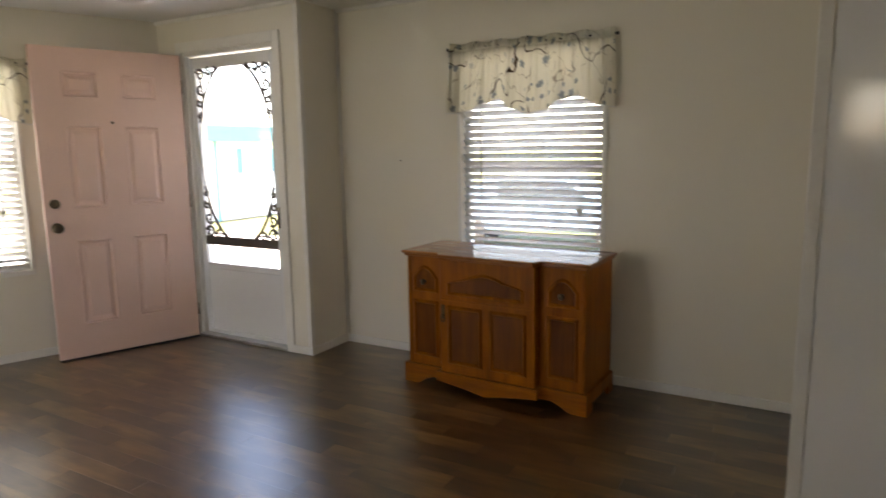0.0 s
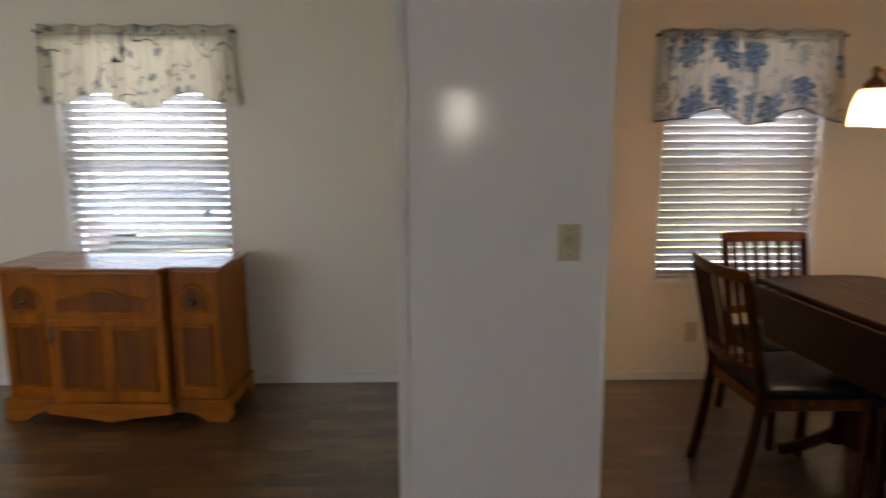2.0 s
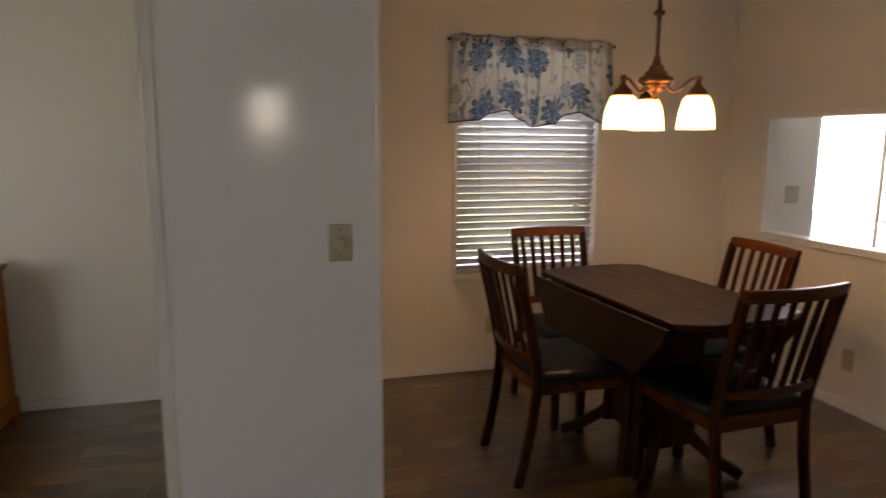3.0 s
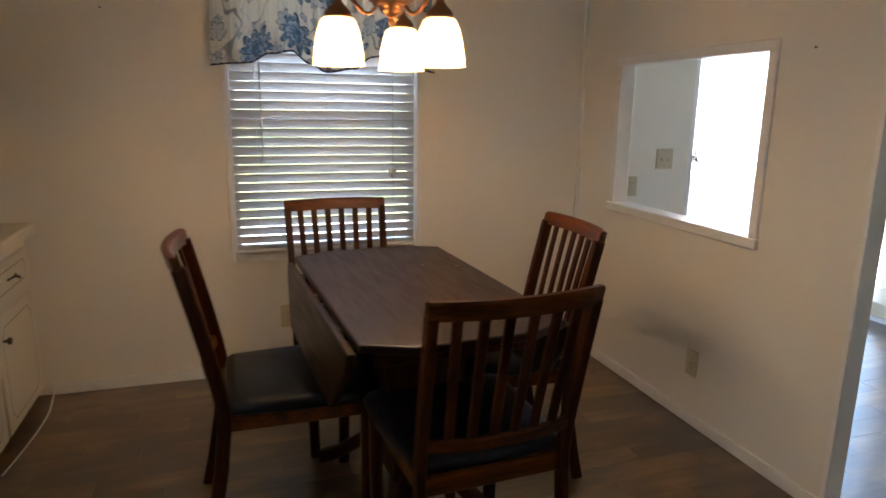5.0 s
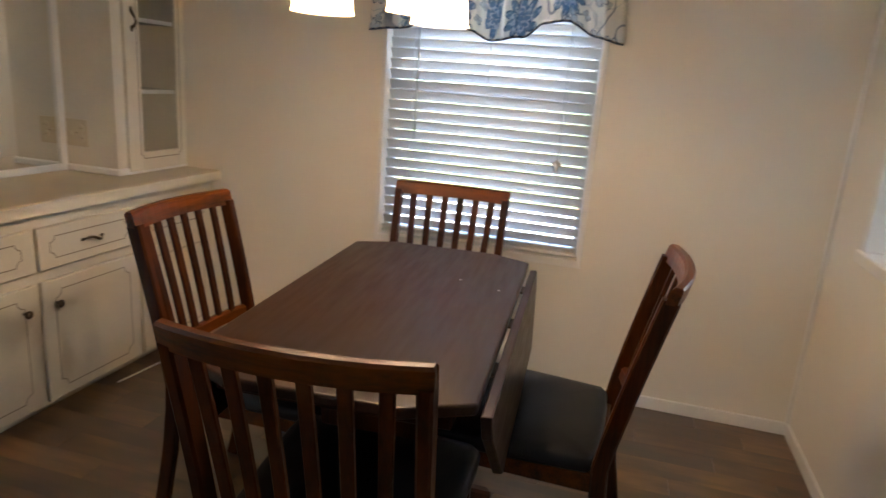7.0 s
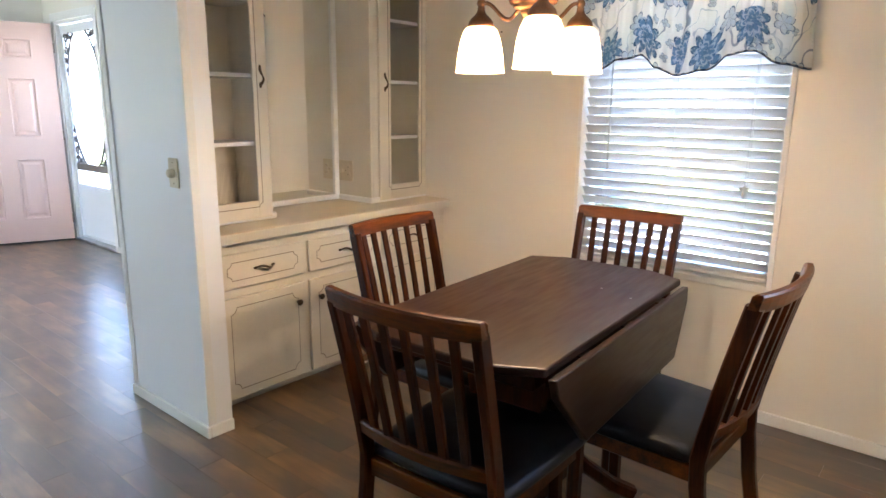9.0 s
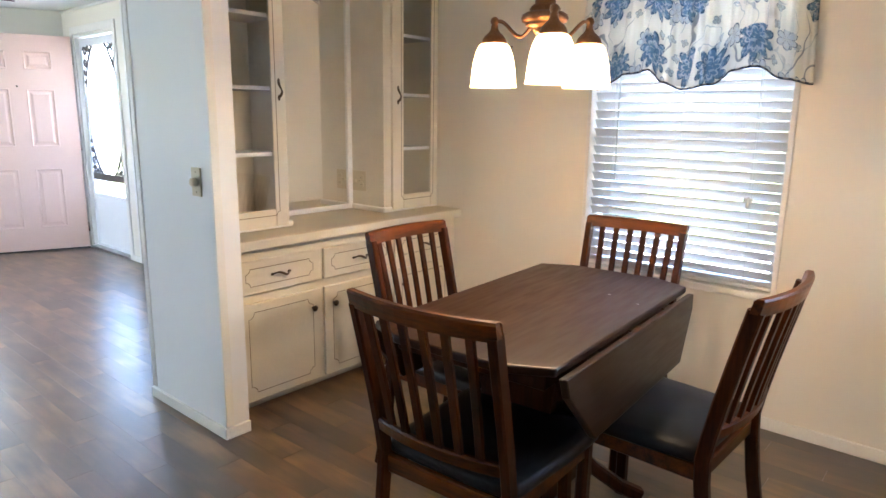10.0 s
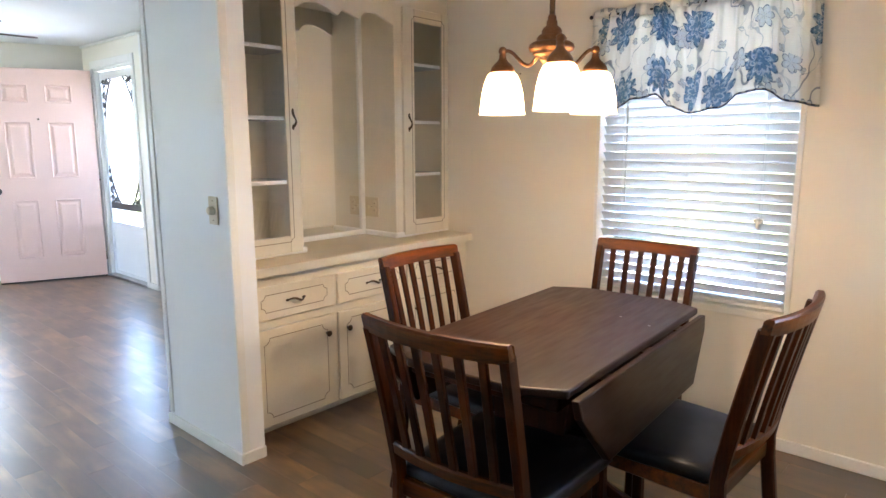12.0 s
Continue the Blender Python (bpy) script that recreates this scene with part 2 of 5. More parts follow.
M_DARK = wood("espresso_wood", hexc("1a0901"), hexc("481f02"), 0.40, 2, 22.0, 12.0, 0.0, 0.15, 0.06, 0.16)
# lengthwise grain; the lighter brown has the rails' highlights put into the colour
M_DARK_X = wood("espresso_rail_highlight", hexc("241002"), hexc("6c3602"), 0.34, 0, 22.0, 12.0, 0.0, 0.15, 0.06, 0.25)
M_TABLE = wood("espresso_table_top", hexc("251104"), hexc("2b1505"), 0.33, 1, 9.0, 9.0, 0.0, 0.1, 0.01, 0.32)
M_LEATHER = paint("black_leather", (0.010, 0.010, 0.011), 0.42, 0.2, 220.0, 6.0, 0.25, 0.001, spec=0.25)
M_PLATE = paint("almond_plastic", (0.58, 0.50, 0.34), 0.35, 0.05)
M_PLATE_DARK = paint("almond_slots", (0.10, 0.08, 0.05), 0.6, 0.1)
M_SLAT = translucent("blind_slat_white", (0.88, 0.875, 0.86), 0.06)
M_CORD = paint("blind_cord", (0.75, 0.75, 0.74), 0.8)
M_HEM = paint("navy_hem", (0.06, 0.08, 0.12), 0.8, 0.5, 60.0, 40.0)
M_ROD = paint("black_rod", (0.02, 0.02, 0.02), 0.4)
M_VINYL = paint("window_vinyl", (0.82, 0.82, 0.82), 0.4, 0.03)
M_GLASS = glass("clear_glass")
M_GLASS_BLUE = glass("tinted_glass", (0.80, 0.93, 0.97))
M_FABRIC_TWIG = fabric("twig_print_cotton", 0)
M_FABRIC_BLUE = fabric("blue_flower_cotton", 1)
M_BLADE = wood("fan_blade_wood", hexc("4a352a"), hexc("6b5142"), 0.4, 0)
M_RUBBER = paint("black_gap", (0.02, 0.02, 0.02), 0.8)
M_PLANK = plank_material("plank_vinyl", False)
M_PLANK_REST = plank_material("plank_vinyl_rest", True)

mq = Nodes("insect_screen_mesh")
mq.plug(mq.b, "Base Color", (0.05, 0.05, 0.05, 1))
mq.plug(mq.b, "Roughness", 0.8)
mq_tr = mq.n("BsdfTransparent")
mq_mix = mq.n("MixShader", i0=0.72, i1=mq.b.outputs[0], i2=mq_tr.outputs[0])
mq.t.links.new(mq_mix.outputs[0], mq.t.nodes["Material Output"].inputs[0])
M_SCREEN = mq.mat
mm = Nodes("mirror_silver")
mm.plug(mm.b, "Base Color", (0.86, 0.88, 0.87, 1))
mm.plug(mm.b, "Metallic", 1.0)
mm.plug(mm.b, "Roughness", 0.02)
M_MIRROR = mm.mat

ms = Nodes("lit_frosted_shade")
ms.plug(ms.b, "Base Color", (0.88, 0.80, 0.66, 1))
ms.plug(ms.b, "Roughness", 0.35)
ms_p = ms.n("SeparateXYZ", Vector=ms.local())
ms_f = ms.ramp(ms_p.outputs[2], 1.418, 1.56)
ms_c = ms.n("ValToRGB", Fac=ms_f)
ms_c.color_ramp.elements[0].color = (0.62, 0.30, 0.09, 1)
ms_c.color_ramp.elements[1].color = (0.50, 0.20, 0.05, 1)
ms_e = ms_c.color_ramp.elements.new(0.45)
ms_e.color = (1.0, 0.72, 0.36, 1)
ms.plug(ms.b, "Emission Color", ms_c.outputs[0])
ms.plug(ms.b, "Emission Strength", 0.5)
ms_t = ms.n("BsdfTranslucent", Color=(0.95, 0.84, 0.66, 1))
ms_m = ms.n("MixShader", i0=0.72, i1=ms.b.outputs[0], i2=ms_t.outputs[0])
ms.t.links.new(ms_m.outputs[0], ms.t.nodes["Material Output"].inputs[0])
M_SHADE = ms.mat
mb = Nodes("bulb_glow")
mb.plug(mb.b, "Emission Color", (1.0, 0.8, 0.5, 1))
mb.plug(mb.b, "Emission Strength", 2.0)
M_BULB = mb.mat

# ---- building helpers ----


def box(bm, x0, x1, y0, y1, z0, z1, bevel=0.0, m=None, segs=1):
    r = bmesh.ops.create_cube(bm, size=1.0)
    vs = r["verts"]
    for v in vs:
        v.co = Vector((x0 + (v.co.x + 0.5) * (x1 - x0), y0 + (v.co.y + 0.5) * (y1 - y0), z0 + (v.co.z + 0.5) * (z1 - z0)))
    if bevel > 0:
        es = list({e for v in vs for e in v.link_edges})
        rb = bmesh.ops.bevel(bm, geom=es, offset=bevel, segments=segs, profile=0.5, affect="EDGES")
        vs = list({v for f in rb["faces"] for v in f.verts} | {v for v in vs if v.is_valid})
    if m is not None:
        bmesh.ops.transform(bm, matrix=m, verts=vs)
    return vs


def prism(bm, pts, z0, z1, m=None):
    """A flat outline pushed up from z0 to z1."""
    lo = [bm.verts.new((x, y, z0)) for x, y in pts]
    hi = [bm.verts.new((x, y, z1)) for x, y in pts]
    n = len(pts)
    bm.faces.new(lo[::-1])
    bm.faces.new(hi)
    for i in range(n):
        bm.faces.new((lo[i], lo[(i + 1) % n], hi[(i + 1) % n], hi[i]))
    vs = lo + hi
    if m is not None:
        bmesh.ops.transform(bm, matrix=m, verts=vs)
    return vs


def lathe(bm, prof, segs=20, m=None, cap=True):
    """Turned shape from (radius, z) pairs."""
    rings = []
    for r, z in prof:
        rings.append([bm.verts.new((r * math.cos(2 * math.pi * i / segs), r * math.sin(2 * math.pi * i / segs), z)) for i in range(segs)])
    for a, b in zip(rings, rings[1:]):
        for i in range(segs):
            f = bm.faces.new((a[i], a[(i + 1) % segs], b[(i + 1) % segs], b[i]))
            f.smooth = True
    if cap:
        bm.faces.new(rings[0][::-1])
        bm.faces.new(rings[-1])
    vs = [v for r in rings for v in r]
    if m is not None:
        bmesh.ops.transform(bm, matrix=m, verts=vs)
    return vs


def tube(bm, pts, r, segs=8, flat=1.0):
    """A round bar along a line of points; r may be a list."""
    pts = [Vector(p) for p in pts]
    rs = r if isinstance(r, (list, tuple)) else [r] * len(pts)
    rings = []
    side = None
    for i, p in enumerate(pts):
        d = (pts[min(i + 1, len(pts) - 1)] - pts[max(i - 1, 0)]).normalized()
        if side is None:
            side = d.orthogonal().normalized()
        side = (side - d * side.dot(d)).normalized()
        up = d.cross(side)
        rings.append([bm.verts.new(p + (side * math.cos(2 * math.pi * k / segs) + up * math.sin(2 * math.pi * k / segs) * flat) * rs[i]) for k in range(segs)])
    for a, b in zip(rings, rings[1:]):
        for k in range(segs):
            f = bm.faces.new((a[k], a[(k + 1) % segs], b[(k + 1) % segs], b[k]))
            f.smooth = True
    bm.faces.new(rings[0][::-1])
    bm.faces.new(rings[-1])


def bar(bm, path, w, d, up=(0, 0, 1)):
    """A squared bar along points, w across and d deep, with slightly eased corners."""
    pts = [Vector(p) for p in path]
    up = Vector(up)
    rings = []
    e = min(w, d) * 0.18
    sec = [(-w / 2 + e, -d / 2), (w / 2 - e, -d / 2), (w / 2, -d / 2 + e), (w / 2, d / 2 - e), (w / 2 - e, d / 2), (-w / 2 + e, d / 2), (-w / 2, d / 2 - e), (-w / 2, -d / 2 + e)]
    for i, p in enumerate(pts):
        t = (pts[min(i + 1, len(pts) - 1)] - pts[max(i - 1, 0)]).normalized()
        a = t.cross(up).normalized()
        b = a.cross(t)
        rings.append([bm.verts.new(p + a * x + b * y) for x, y in sec])
    for r0, r1 in zip(rings, rings[1:]):
        for k in range(8):
            bm.faces.new((r0[k], r0[(k + 1) % 8], r1[(k + 1) % 8], r1[k]))
    bm.faces.new(rings[0][::-1])
    bm.faces.new(rings[-1])


def mesh(name, bm, material):
    bmesh.ops.recalc_face_normals(bm, faces=bm.faces)
    me = bpy.data.meshes.new(name)
    bm.to_mesh(me)
    bm.free()
    me.materials.append(material)
    return me


def part(name, bm, material, parent=None, label="", loc=(0, 0, 0)):
    ob = new(name, mesh(name, bm, material))
    ob.location = loc
    if parent is not None:
        ob.parent = parent
    if label:
        tagged(ob, label)
    return ob


def thing(name, m, label, category, group="", kind=""):
    ob = new(name)
    ob.empty_display_size = 0.1
    ob.matrix_basis = m
    return tagged(ob, label, category, group, kind)


def slab(name, material, boxes, label, bevel=0.0, kind="structure", category="", parent=None):
    bm = bmesh.new()
    for b in boxes:
        box(bm, *b, bevel)
    ob = part(name, bm, material, parent)
    return tagged(ob, label, category, "", kind)


def wall_boxes(a0, a1, z0, z1, holes):
    """Rectangles (a0, a1, z0, z1) that fill a wall around its holes."""
    out, cur = [], a0
    for h0, h1, k0, k1 in sorted(holes):
        if h0 > cur:
            out.append((cur, h0, z0, z1))
        if k0 > z0:
            out.append((h0, h1, z0, k0))
        if k1 < z1:
            out.append((h0, h1, k1, z1))
        cur = h1
    if cur < a1:
        out.append((cur, a1, z0, z1))
    return out


# ---- plan, in metres ----
CEIL = 2.285
NORTH, EAST, JOG_X, JOG_Y = 3.55, 3.40, -2.62, 3.165
PART_Y, PART_X0, PART_X1 = 1.924, 0.218, 0.853
SOUTH, FAR_E = -1.8, 6.3
W1 = (-1.682, -0.79, 0.60, 1.93)
W2 = (1.585, 2.477, 0.60, 1.93)
SLIDE = (4.11, 5.95, 0.02, 2.03)
DOOR = (-3.70, -2.83, 0.0, 2.05)
PASS = (2.27, 3.185, 0.852, 1.523)
HINGE = Vector((-3.705, 3.137, 0))
LEAF_DIR = Vector((-0.3475, -0.9377, 0))
WEST_N = Vector((-0.9377, 0.3475, 0))
WEST_O = HINGE + WEST_N * 0.23
WEST_TURN = math.degrees(math.atan2(LEAF_DIR.y, LEAF_DIR.x))

# ---- walls, floor, ceiling ----
slab("wall_north", M_WALL, [(a, b, NORTH, NORTH + 0.13, c, d) for a, b, c, d in wall_boxes(JOG_X - 0.1, FAR_E, 0, CEIL, [W1, W2, SLIDE])], "cream painted outer wall with two windows")
slab("wall_entry", M_WALL, [(a, b, JOG_Y, JOG_Y + 0.13, c, d) for a, b, c, d in wall_boxes(-4.1, JOG_X, 0, CEIL, [DOOR])], "cream painted wall around the front door")
slab("wall_jog", M_WALL, [(JOG_X - 0.1, JOG_X, JOG_Y + 0.13, NORTH, 0, CEIL), (JOG_X - 0.1, JOG_X - 0.004, NORTH + 0.001, NORTH + 0.002, 0, CEIL)], "short return wall beside the front door")
slab("wall_east", M_WALL, [(EAST, EAST + 0.06, a, b, c, d) for a, b, c, d in wall_boxes(1.83, NORTH, 0, CEIL, [PASS])], "cream painted dining wall with a pass-through opening")
slab("wall_hutch_end", M_WHITE, [(PART_X0, PART_X1, PART_Y, 2.03, 0, CEIL)], "white glossy end wall of the built-in cabinet")
slab("wall_hutch_back", M_WALL, [(PART_X0, 0.295, 2.03, NORTH, 0, CEIL)], "cream wall between living room and dining corner")
slab("wall_south", M_WALL, [(a, b, SOUTH - 0.13, SOUTH, c, d) for a, b, c, d in wall_boxes(-4.9, FAR_E, 0, CEIL, [(-4.0, -2.4, 0.6, 2.0), (0.42, 0.72, 1.38, 1.80)])], "plain cream wall behind the walker")
slab("wall_far_east", M_WALL, [(FAR_E, FAR_E + 0.13, a, b, c, d) for a, b, c, d in wall_boxes(SOUTH - 0.13, NORTH + 0.13, 0, CEIL, [(2.5, 3.2, 1.1, 2.0)])], "plain kitchen end wall")
WEST_WIN = (0.98, 1.95, 0.60, 1.93)
bm = bmesh.new()
for a, b, c, d in wall_boxes(-0.25, 2.1, 0, CEIL, [WEST_WIN]):
    box(bm, a, b, -0.13, 0.0, c, d)
wall_w = tagged(part("wall_west", bm, M_WALL), "cream painted angled front wall with a window", "", "", "structure")
wall_w.matrix_basis = Matrix.Translation(WEST_O) @ pose(0, 0, 0, 0, 0, WEST_TURN)
end_w = WEST_O + LEAF_DIR * 2.1
slab("wall_west_south", M_WALL, [(end_w.x - 0.13, end_w.x, a, b, c, d) for a, b, c, d in wall_boxes(SOUTH - 0.13, end_w.y + 0.02, 0, CEIL, [])], "plain cream front wall")
slab("ceiling", M_CEIL, [(-5.2, FAR_E + 0.13, SOUTH - 0.13, NORTH + 0.13, CEIL, CEIL + 0.12)], "white textured ceiling")
# unseen roof; its long south overhang is added to keep sun off the windows
slab("roof", paint("roof_metal", (0.6, 0.6, 0.58), 0.5), [(-5.4, FAR_E + 0.3, SOUTH - 1.9, NORTH + 0.4, CEIL + 0.13, CEIL + 0.3)], "unseen pale flat roof with a sun-blocking south overhang")

# baseboards, corner trim, casings
BB = 0.055


def board(boxes, label="narrow white baseboard", name="baseboard", bevel=0.003, mat=None):
    return slab(name, mat or M_TRIM, boxes, label, bevel)


board([(JOG_X, PART_X0, NORTH - 0.012, NORTH, 0, BB)])
board([(0.75, EAST, NORTH - 0.012, NORTH, 0, BB)])
board([(EAST - 0.012, EAST, 1.83, NORTH - 0.012, 0, BB)])
board([(JOG_X, JOG_X + 0.012, JOG_Y, NORTH - 0.012, 0, BB)])
board([(-2.79, JOG_X + 0.012, JOG_Y - 0.012, JOG_Y, 0, BB)])
board([(PART_X0 - 0.012, PART_X1 + 0.014, PART_Y - 0.014, PART_Y, 0, 0.05), (PART_X1, PART_X1 + 0.014, PART_Y, 2.03, 0, 0.05)])
board([(PART_X0 - 0.012, PART_X0, PART_Y, NORTH - 0.012, 0, BB)])
bm = bmesh.new()
box(bm, -0.2, 2.1, 0, 0.012, 0, BB, 0.003)
bb = tagged(part("baseboard", bm, M_TRIM), "narrow white baseboard", "", "", "structure")
bb.matrix_basis = wall_w.matrix_basis.copy()
# thin corner strips
for x0, x1, y0, y1 in ((PART_X1 - 0.002, PART_X1 + 0.01, PART_Y - 0.006, PART_Y + 0.03), (PART_X0 - 0.008, PART_X0 + 0.028, PART_Y - 0.006, PART_Y + 0.02), (JOG_X - 0.03, JOG_X + 0.006, JOG_Y - 0.006, JOG_Y + 0.03), (EAST - 0.006, EAST + 0.066, 1.815, 1.835), (EAST - 0.018, EAST, NORTH - 0.018, NORTH), (JOG_X, JOG_X + 0.016, NORTH - 0.016, NORTH)):
    board([(x0, x1, y0, y1, 0.056, CEIL)], "white corner strip", "trim", 0.002)
# cove at the ceiling
board([(-3.95, JOG_X, JOG_Y - 0.018, JOG_Y, CEIL - 0.022, CEIL)], "slim ceiling moulding", "trim")
board([(JOG_X, PART_X0, NORTH - 0.018, NORTH, CEIL - 0.022, CEIL)], "slim ceiling moulding", "trim")
board([(0.58, EAST, NORTH - 0.018, NORTH, CEIL - 0.022, CEIL)], "slim ceiling moulding", "trim")
board([(EAST - 0.018, EAST, 1.83, NORTH - 0.018, CEIL - 0.022, CEIL)], "slim ceiling moulding", "trim")

# pass-through lining
pc = thing("pass_through_frame", pose(EAST, 0, 0), "white painted frame of the kitchen pass-through", "frame", "", "structure")
for nm, b in (("sill", (-0.022, 0.08, PASS[0] - 0.04, PASS[1] + 0.04, PASS[2] - 0.035, PASS[2] + 0.006)), ("head", (-0.012, 0.07, PASS[0] - 0.035, PASS[1] + 0.035, PASS[3] - 0.006, PASS[3] + 0.035)), ("jamb", (-0.012, 0.07, PASS[0] - 0.035, PASS[0] + 0.006, PASS[2] + 0.006, PASS[3] - 0.006)), ("jamb", (-0.012, 0.07, PASS[1] - 0.006, PASS[1] + 0.035, PASS[2] + 0.006, PASS[3] - 0.006))):
    bm = bmesh.new()
    box(bm, *b, 0.004)
    part(nm, bm, M_TRIM, pc)


def window(name, m, w, h, label, screen=False):
    """A single-hung vinyl window; local x along the wall, y into the room, z up from the sill."""
    win = thing(name, m, label, "window", "", "structure")
    for nm, b, mt in (("window_frame", (0, 0.03, -0.12, -0.06, 0, h), M_VINYL), ("window_frame", (w - 0.03, w, -0.12, -0.06, 0, h), M_VINYL), ("window_frame", (0.03, w - 0.03, -0.12, -0.06, 0, 0.035), M_VINYL), ("window_frame", (0.03, w - 0.03, -0.12, -0.06, h - 0.035, h), M_VINYL), ("meeting_rail", (0.03, w - 0.03, -0.115, -0.075, h * 0.47, h * 0.47 + 0.04), M_VINYL)):
        bm = bmesh.new()
        box(bm, *b, 0.003)
        part(nm, bm, mt, win)
    for z0, z1 in ((0.035, h * 0.47), (h * 0.47 + 0.04, h - 0.035)):
        bm = bmesh.new()
        box(bm, 0.03, w - 0.03, -0.098, -0.094, z0, z1)
        part("pane", bm, M_GLASS, win).visible_shadow = False
    if screen:
        bm = bmesh.new()
        box(bm, 0.03, w - 0.03, -0.122, -0.1215, 0.035, h * 0.47)
        part("insect_screen", bm, M_SCREEN, win, "dark insect screen")
    for nm, b in (("casing", (-0.02, 0.0, 0.0, 0.01, -0.028, h + 0.028)), ("casing", (w, w + 0.02, 0.0, 0.01, -0.028, h + 0.028)), ("casing", (0, w, 0.0, 0.01, h, h + 0.028)), ("window_sill", (0, w, -0.06, 0.012, -0.028, 0.004))):
        bm = bmesh.new()
        box(bm, *b, 0.002)
        part(nm, bm, M_TRIM, win)
    return win


M1 = pose(W1[1], NORTH, W1[2], 0, 0, 180)
M2 = pose(W2[1], NORTH, W2[2], 0, 0, 180)
M3 = Matrix.Translation(WEST_O + LEAF_DIR * WEST_WIN[0]) @ pose(0, 0, WEST_WIN[2], 0, 0, WEST_TURN)
WW, WH = W1[1] - W1[0], W1[3] - W1[2]
window("window_1", M1, WW, WH, "white living room window behind open blinds")
window("window_2", M2, W2[1] - W2[0], WH, "white dining window behind closed blinds", True)
window("window_3", M3, WEST_WIN[1] - WEST_WIN[0], WH, "white window behind the front door")
window("window_4", pose(0.42, SOUTH, 1.38), 0.30, 0.42, "small plain window behind the walker")
# unseen wide window, added as the opening for the south-west fill lamp
window("fill_window_south", pose(-4.0, SOUTH, 0.6), 1.6, 1.4, "wide unseen window added behind the walker for fill light")
# never in view; added with its lamp to brighten the kitchen wall
window("fill_window_kitchen", pose(FAR_E, 2.5, 1.1, 0, 0, 90), 0.7, 0.9, "unseen kitchen end window added for fill light")


def blinds(m, w, h, tilt, label):
    """Horizontal slat blind hung inside a window opening; every slat is a part."""
    bl = thing("window_blind", m, label, "blinds", "slat blinds")
    bm = bmesh.new()
    box(bm, 0.006, w - 0.006, -0.055, -0.005, h - 0.045, h - 0.004, 0.004)
    part("head_rail", bm, M_SLAT, bl)
    bm = bmesh.new()
    box(bm, 0.008, w - 0.008, -0.052, -0.008, 0.012, 0.03, 0.005)
    part("bottom_rail", bm, M_SLAT, bl)
    bm = bmesh.new()
    n = 6
    for s in (0, 1):
        for i in range(n + 1):
            u = i / n - 0.5
            bm.verts.new((-(w - 0.02) / 2 if s == 0 else (w - 0.02) / 2, u * 0.05, 0.0022 - 0.009 * u * u))
    bm.verts.ensure_lookup_table()
    for i in range(n):
        f = bm.faces.new((bm.verts[i], bm.verts[i + 1], bm.verts[n + 2 + i], bm.verts[n + 1 + i]))
        f.smooth = True
    ext = bmesh.ops.extrude_face_region(bm, geom=list(bm.faces))
    bmesh.ops.translate(bm, verts=[v for v in ext["geom"] if isinstance(v, bmesh.types.BMVert)], vec=(0, 0, -0.0026))
    me = mesh("slat", bm, M_SLAT)
    z = 0.072
    rnd = random.Random(7)
    while z < h - 0.055:
        ob = new("slat", me)
        ob.parent = bl
        ob.matrix_basis = pose(w / 2, -0.03, z, tilt + rnd.uniform(-1.6, 1.6), 0, 0) @ pose(0, 0, 0, 0, rnd.uniform(-0.12, 0.12), 0)
        z += 0.0425
    for zb in (0.036, 0.044):
        ob = new("slat", me)
        ob.parent = bl
        ob.matrix_basis = pose(w / 2, -0.03 + zb * 0.05, zb, 4, 0, 0)
    for x in (0.12, w / 2, w - 0.12):
        for y in (-0.006, -0.054):
            bm = bmesh.new()
            tube(bm, [(x, y, 0.03), (x, y, h - 0.045)], 0.0012, 5)
            part("ladder_cord", bm, M_CORD, bl)
    bm = bmesh.new()
    tube(bm, [(w - 0.14, 0.004, h - 0.04), (w - 0.145, 0.006, h * 0.33)], 0.004, 8)
    part("tilt_wand", bm, M_CORD, bl)
    bm = bmesh.new()
    tube(bm, [(0.125, 0.004, h - 0.04), (0.128, 0.005, h * 0.30)], 0.0014, 5)
    lathe(bm, [(0.004, 0.0), (0.011, 0.012), (0.006, 0.05), (0.002, 0.055)], 10, pose(0.128, 0.006, h * 0.27))
    box(bm, 0.108, 0.148, 0.0, 0.012, h * 0.29, h * 0.305, 0.003)
    part("pull_cord", bm, M_CORD, bl)
    return bl


blinds(M1, WW, WH, 36, "white faux-wood slat blind, slats half open")
blinds(M2, W2[1] - W2[0], WH, 52.5, "white faux-wood slat blind, slats nearly closed")
w3_data = bpy.data.lights.new("front_window_light", "AREA")
w3_data.shape, w3_data.size, w3_data.size_y, w3_data.energy, w3_data.color = "RECTANGLE", 0.9, 1.2, 2.2, (0.85, 0.93, 1.0)
new("front_window_light", w3_data).matrix_world = M3 @ pose((WEST_WIN[1] - WEST_WIN[0]) / 2, -0.085, WH / 2, 90)
blinds(M3, WEST_WIN[1] - WEST_WIN[0], WH, 34, "white faux-wood slat blind beside the open door")

SCALLOP = ((0.0, 0.0), (0.10, 0.02), (0.21, 0.075), (0.30, 0.06), (0.38, 0.005), (0.50, -0.012), (0.58, 0.02), (0.66, 0.078), (0.75, 0.06), (0.84, 0.02), (1.0, 0.005))


def scallop(u):
    for (a, p), (b, q) in zip(SCALLOP, SCALLOP[1:]):
        if u <= b:
            s = (u - a) / (b - a)
            s = s * s * (3 - 2 * s)
            return p + (q - p) * s
    return SCALLOP[-1][1]


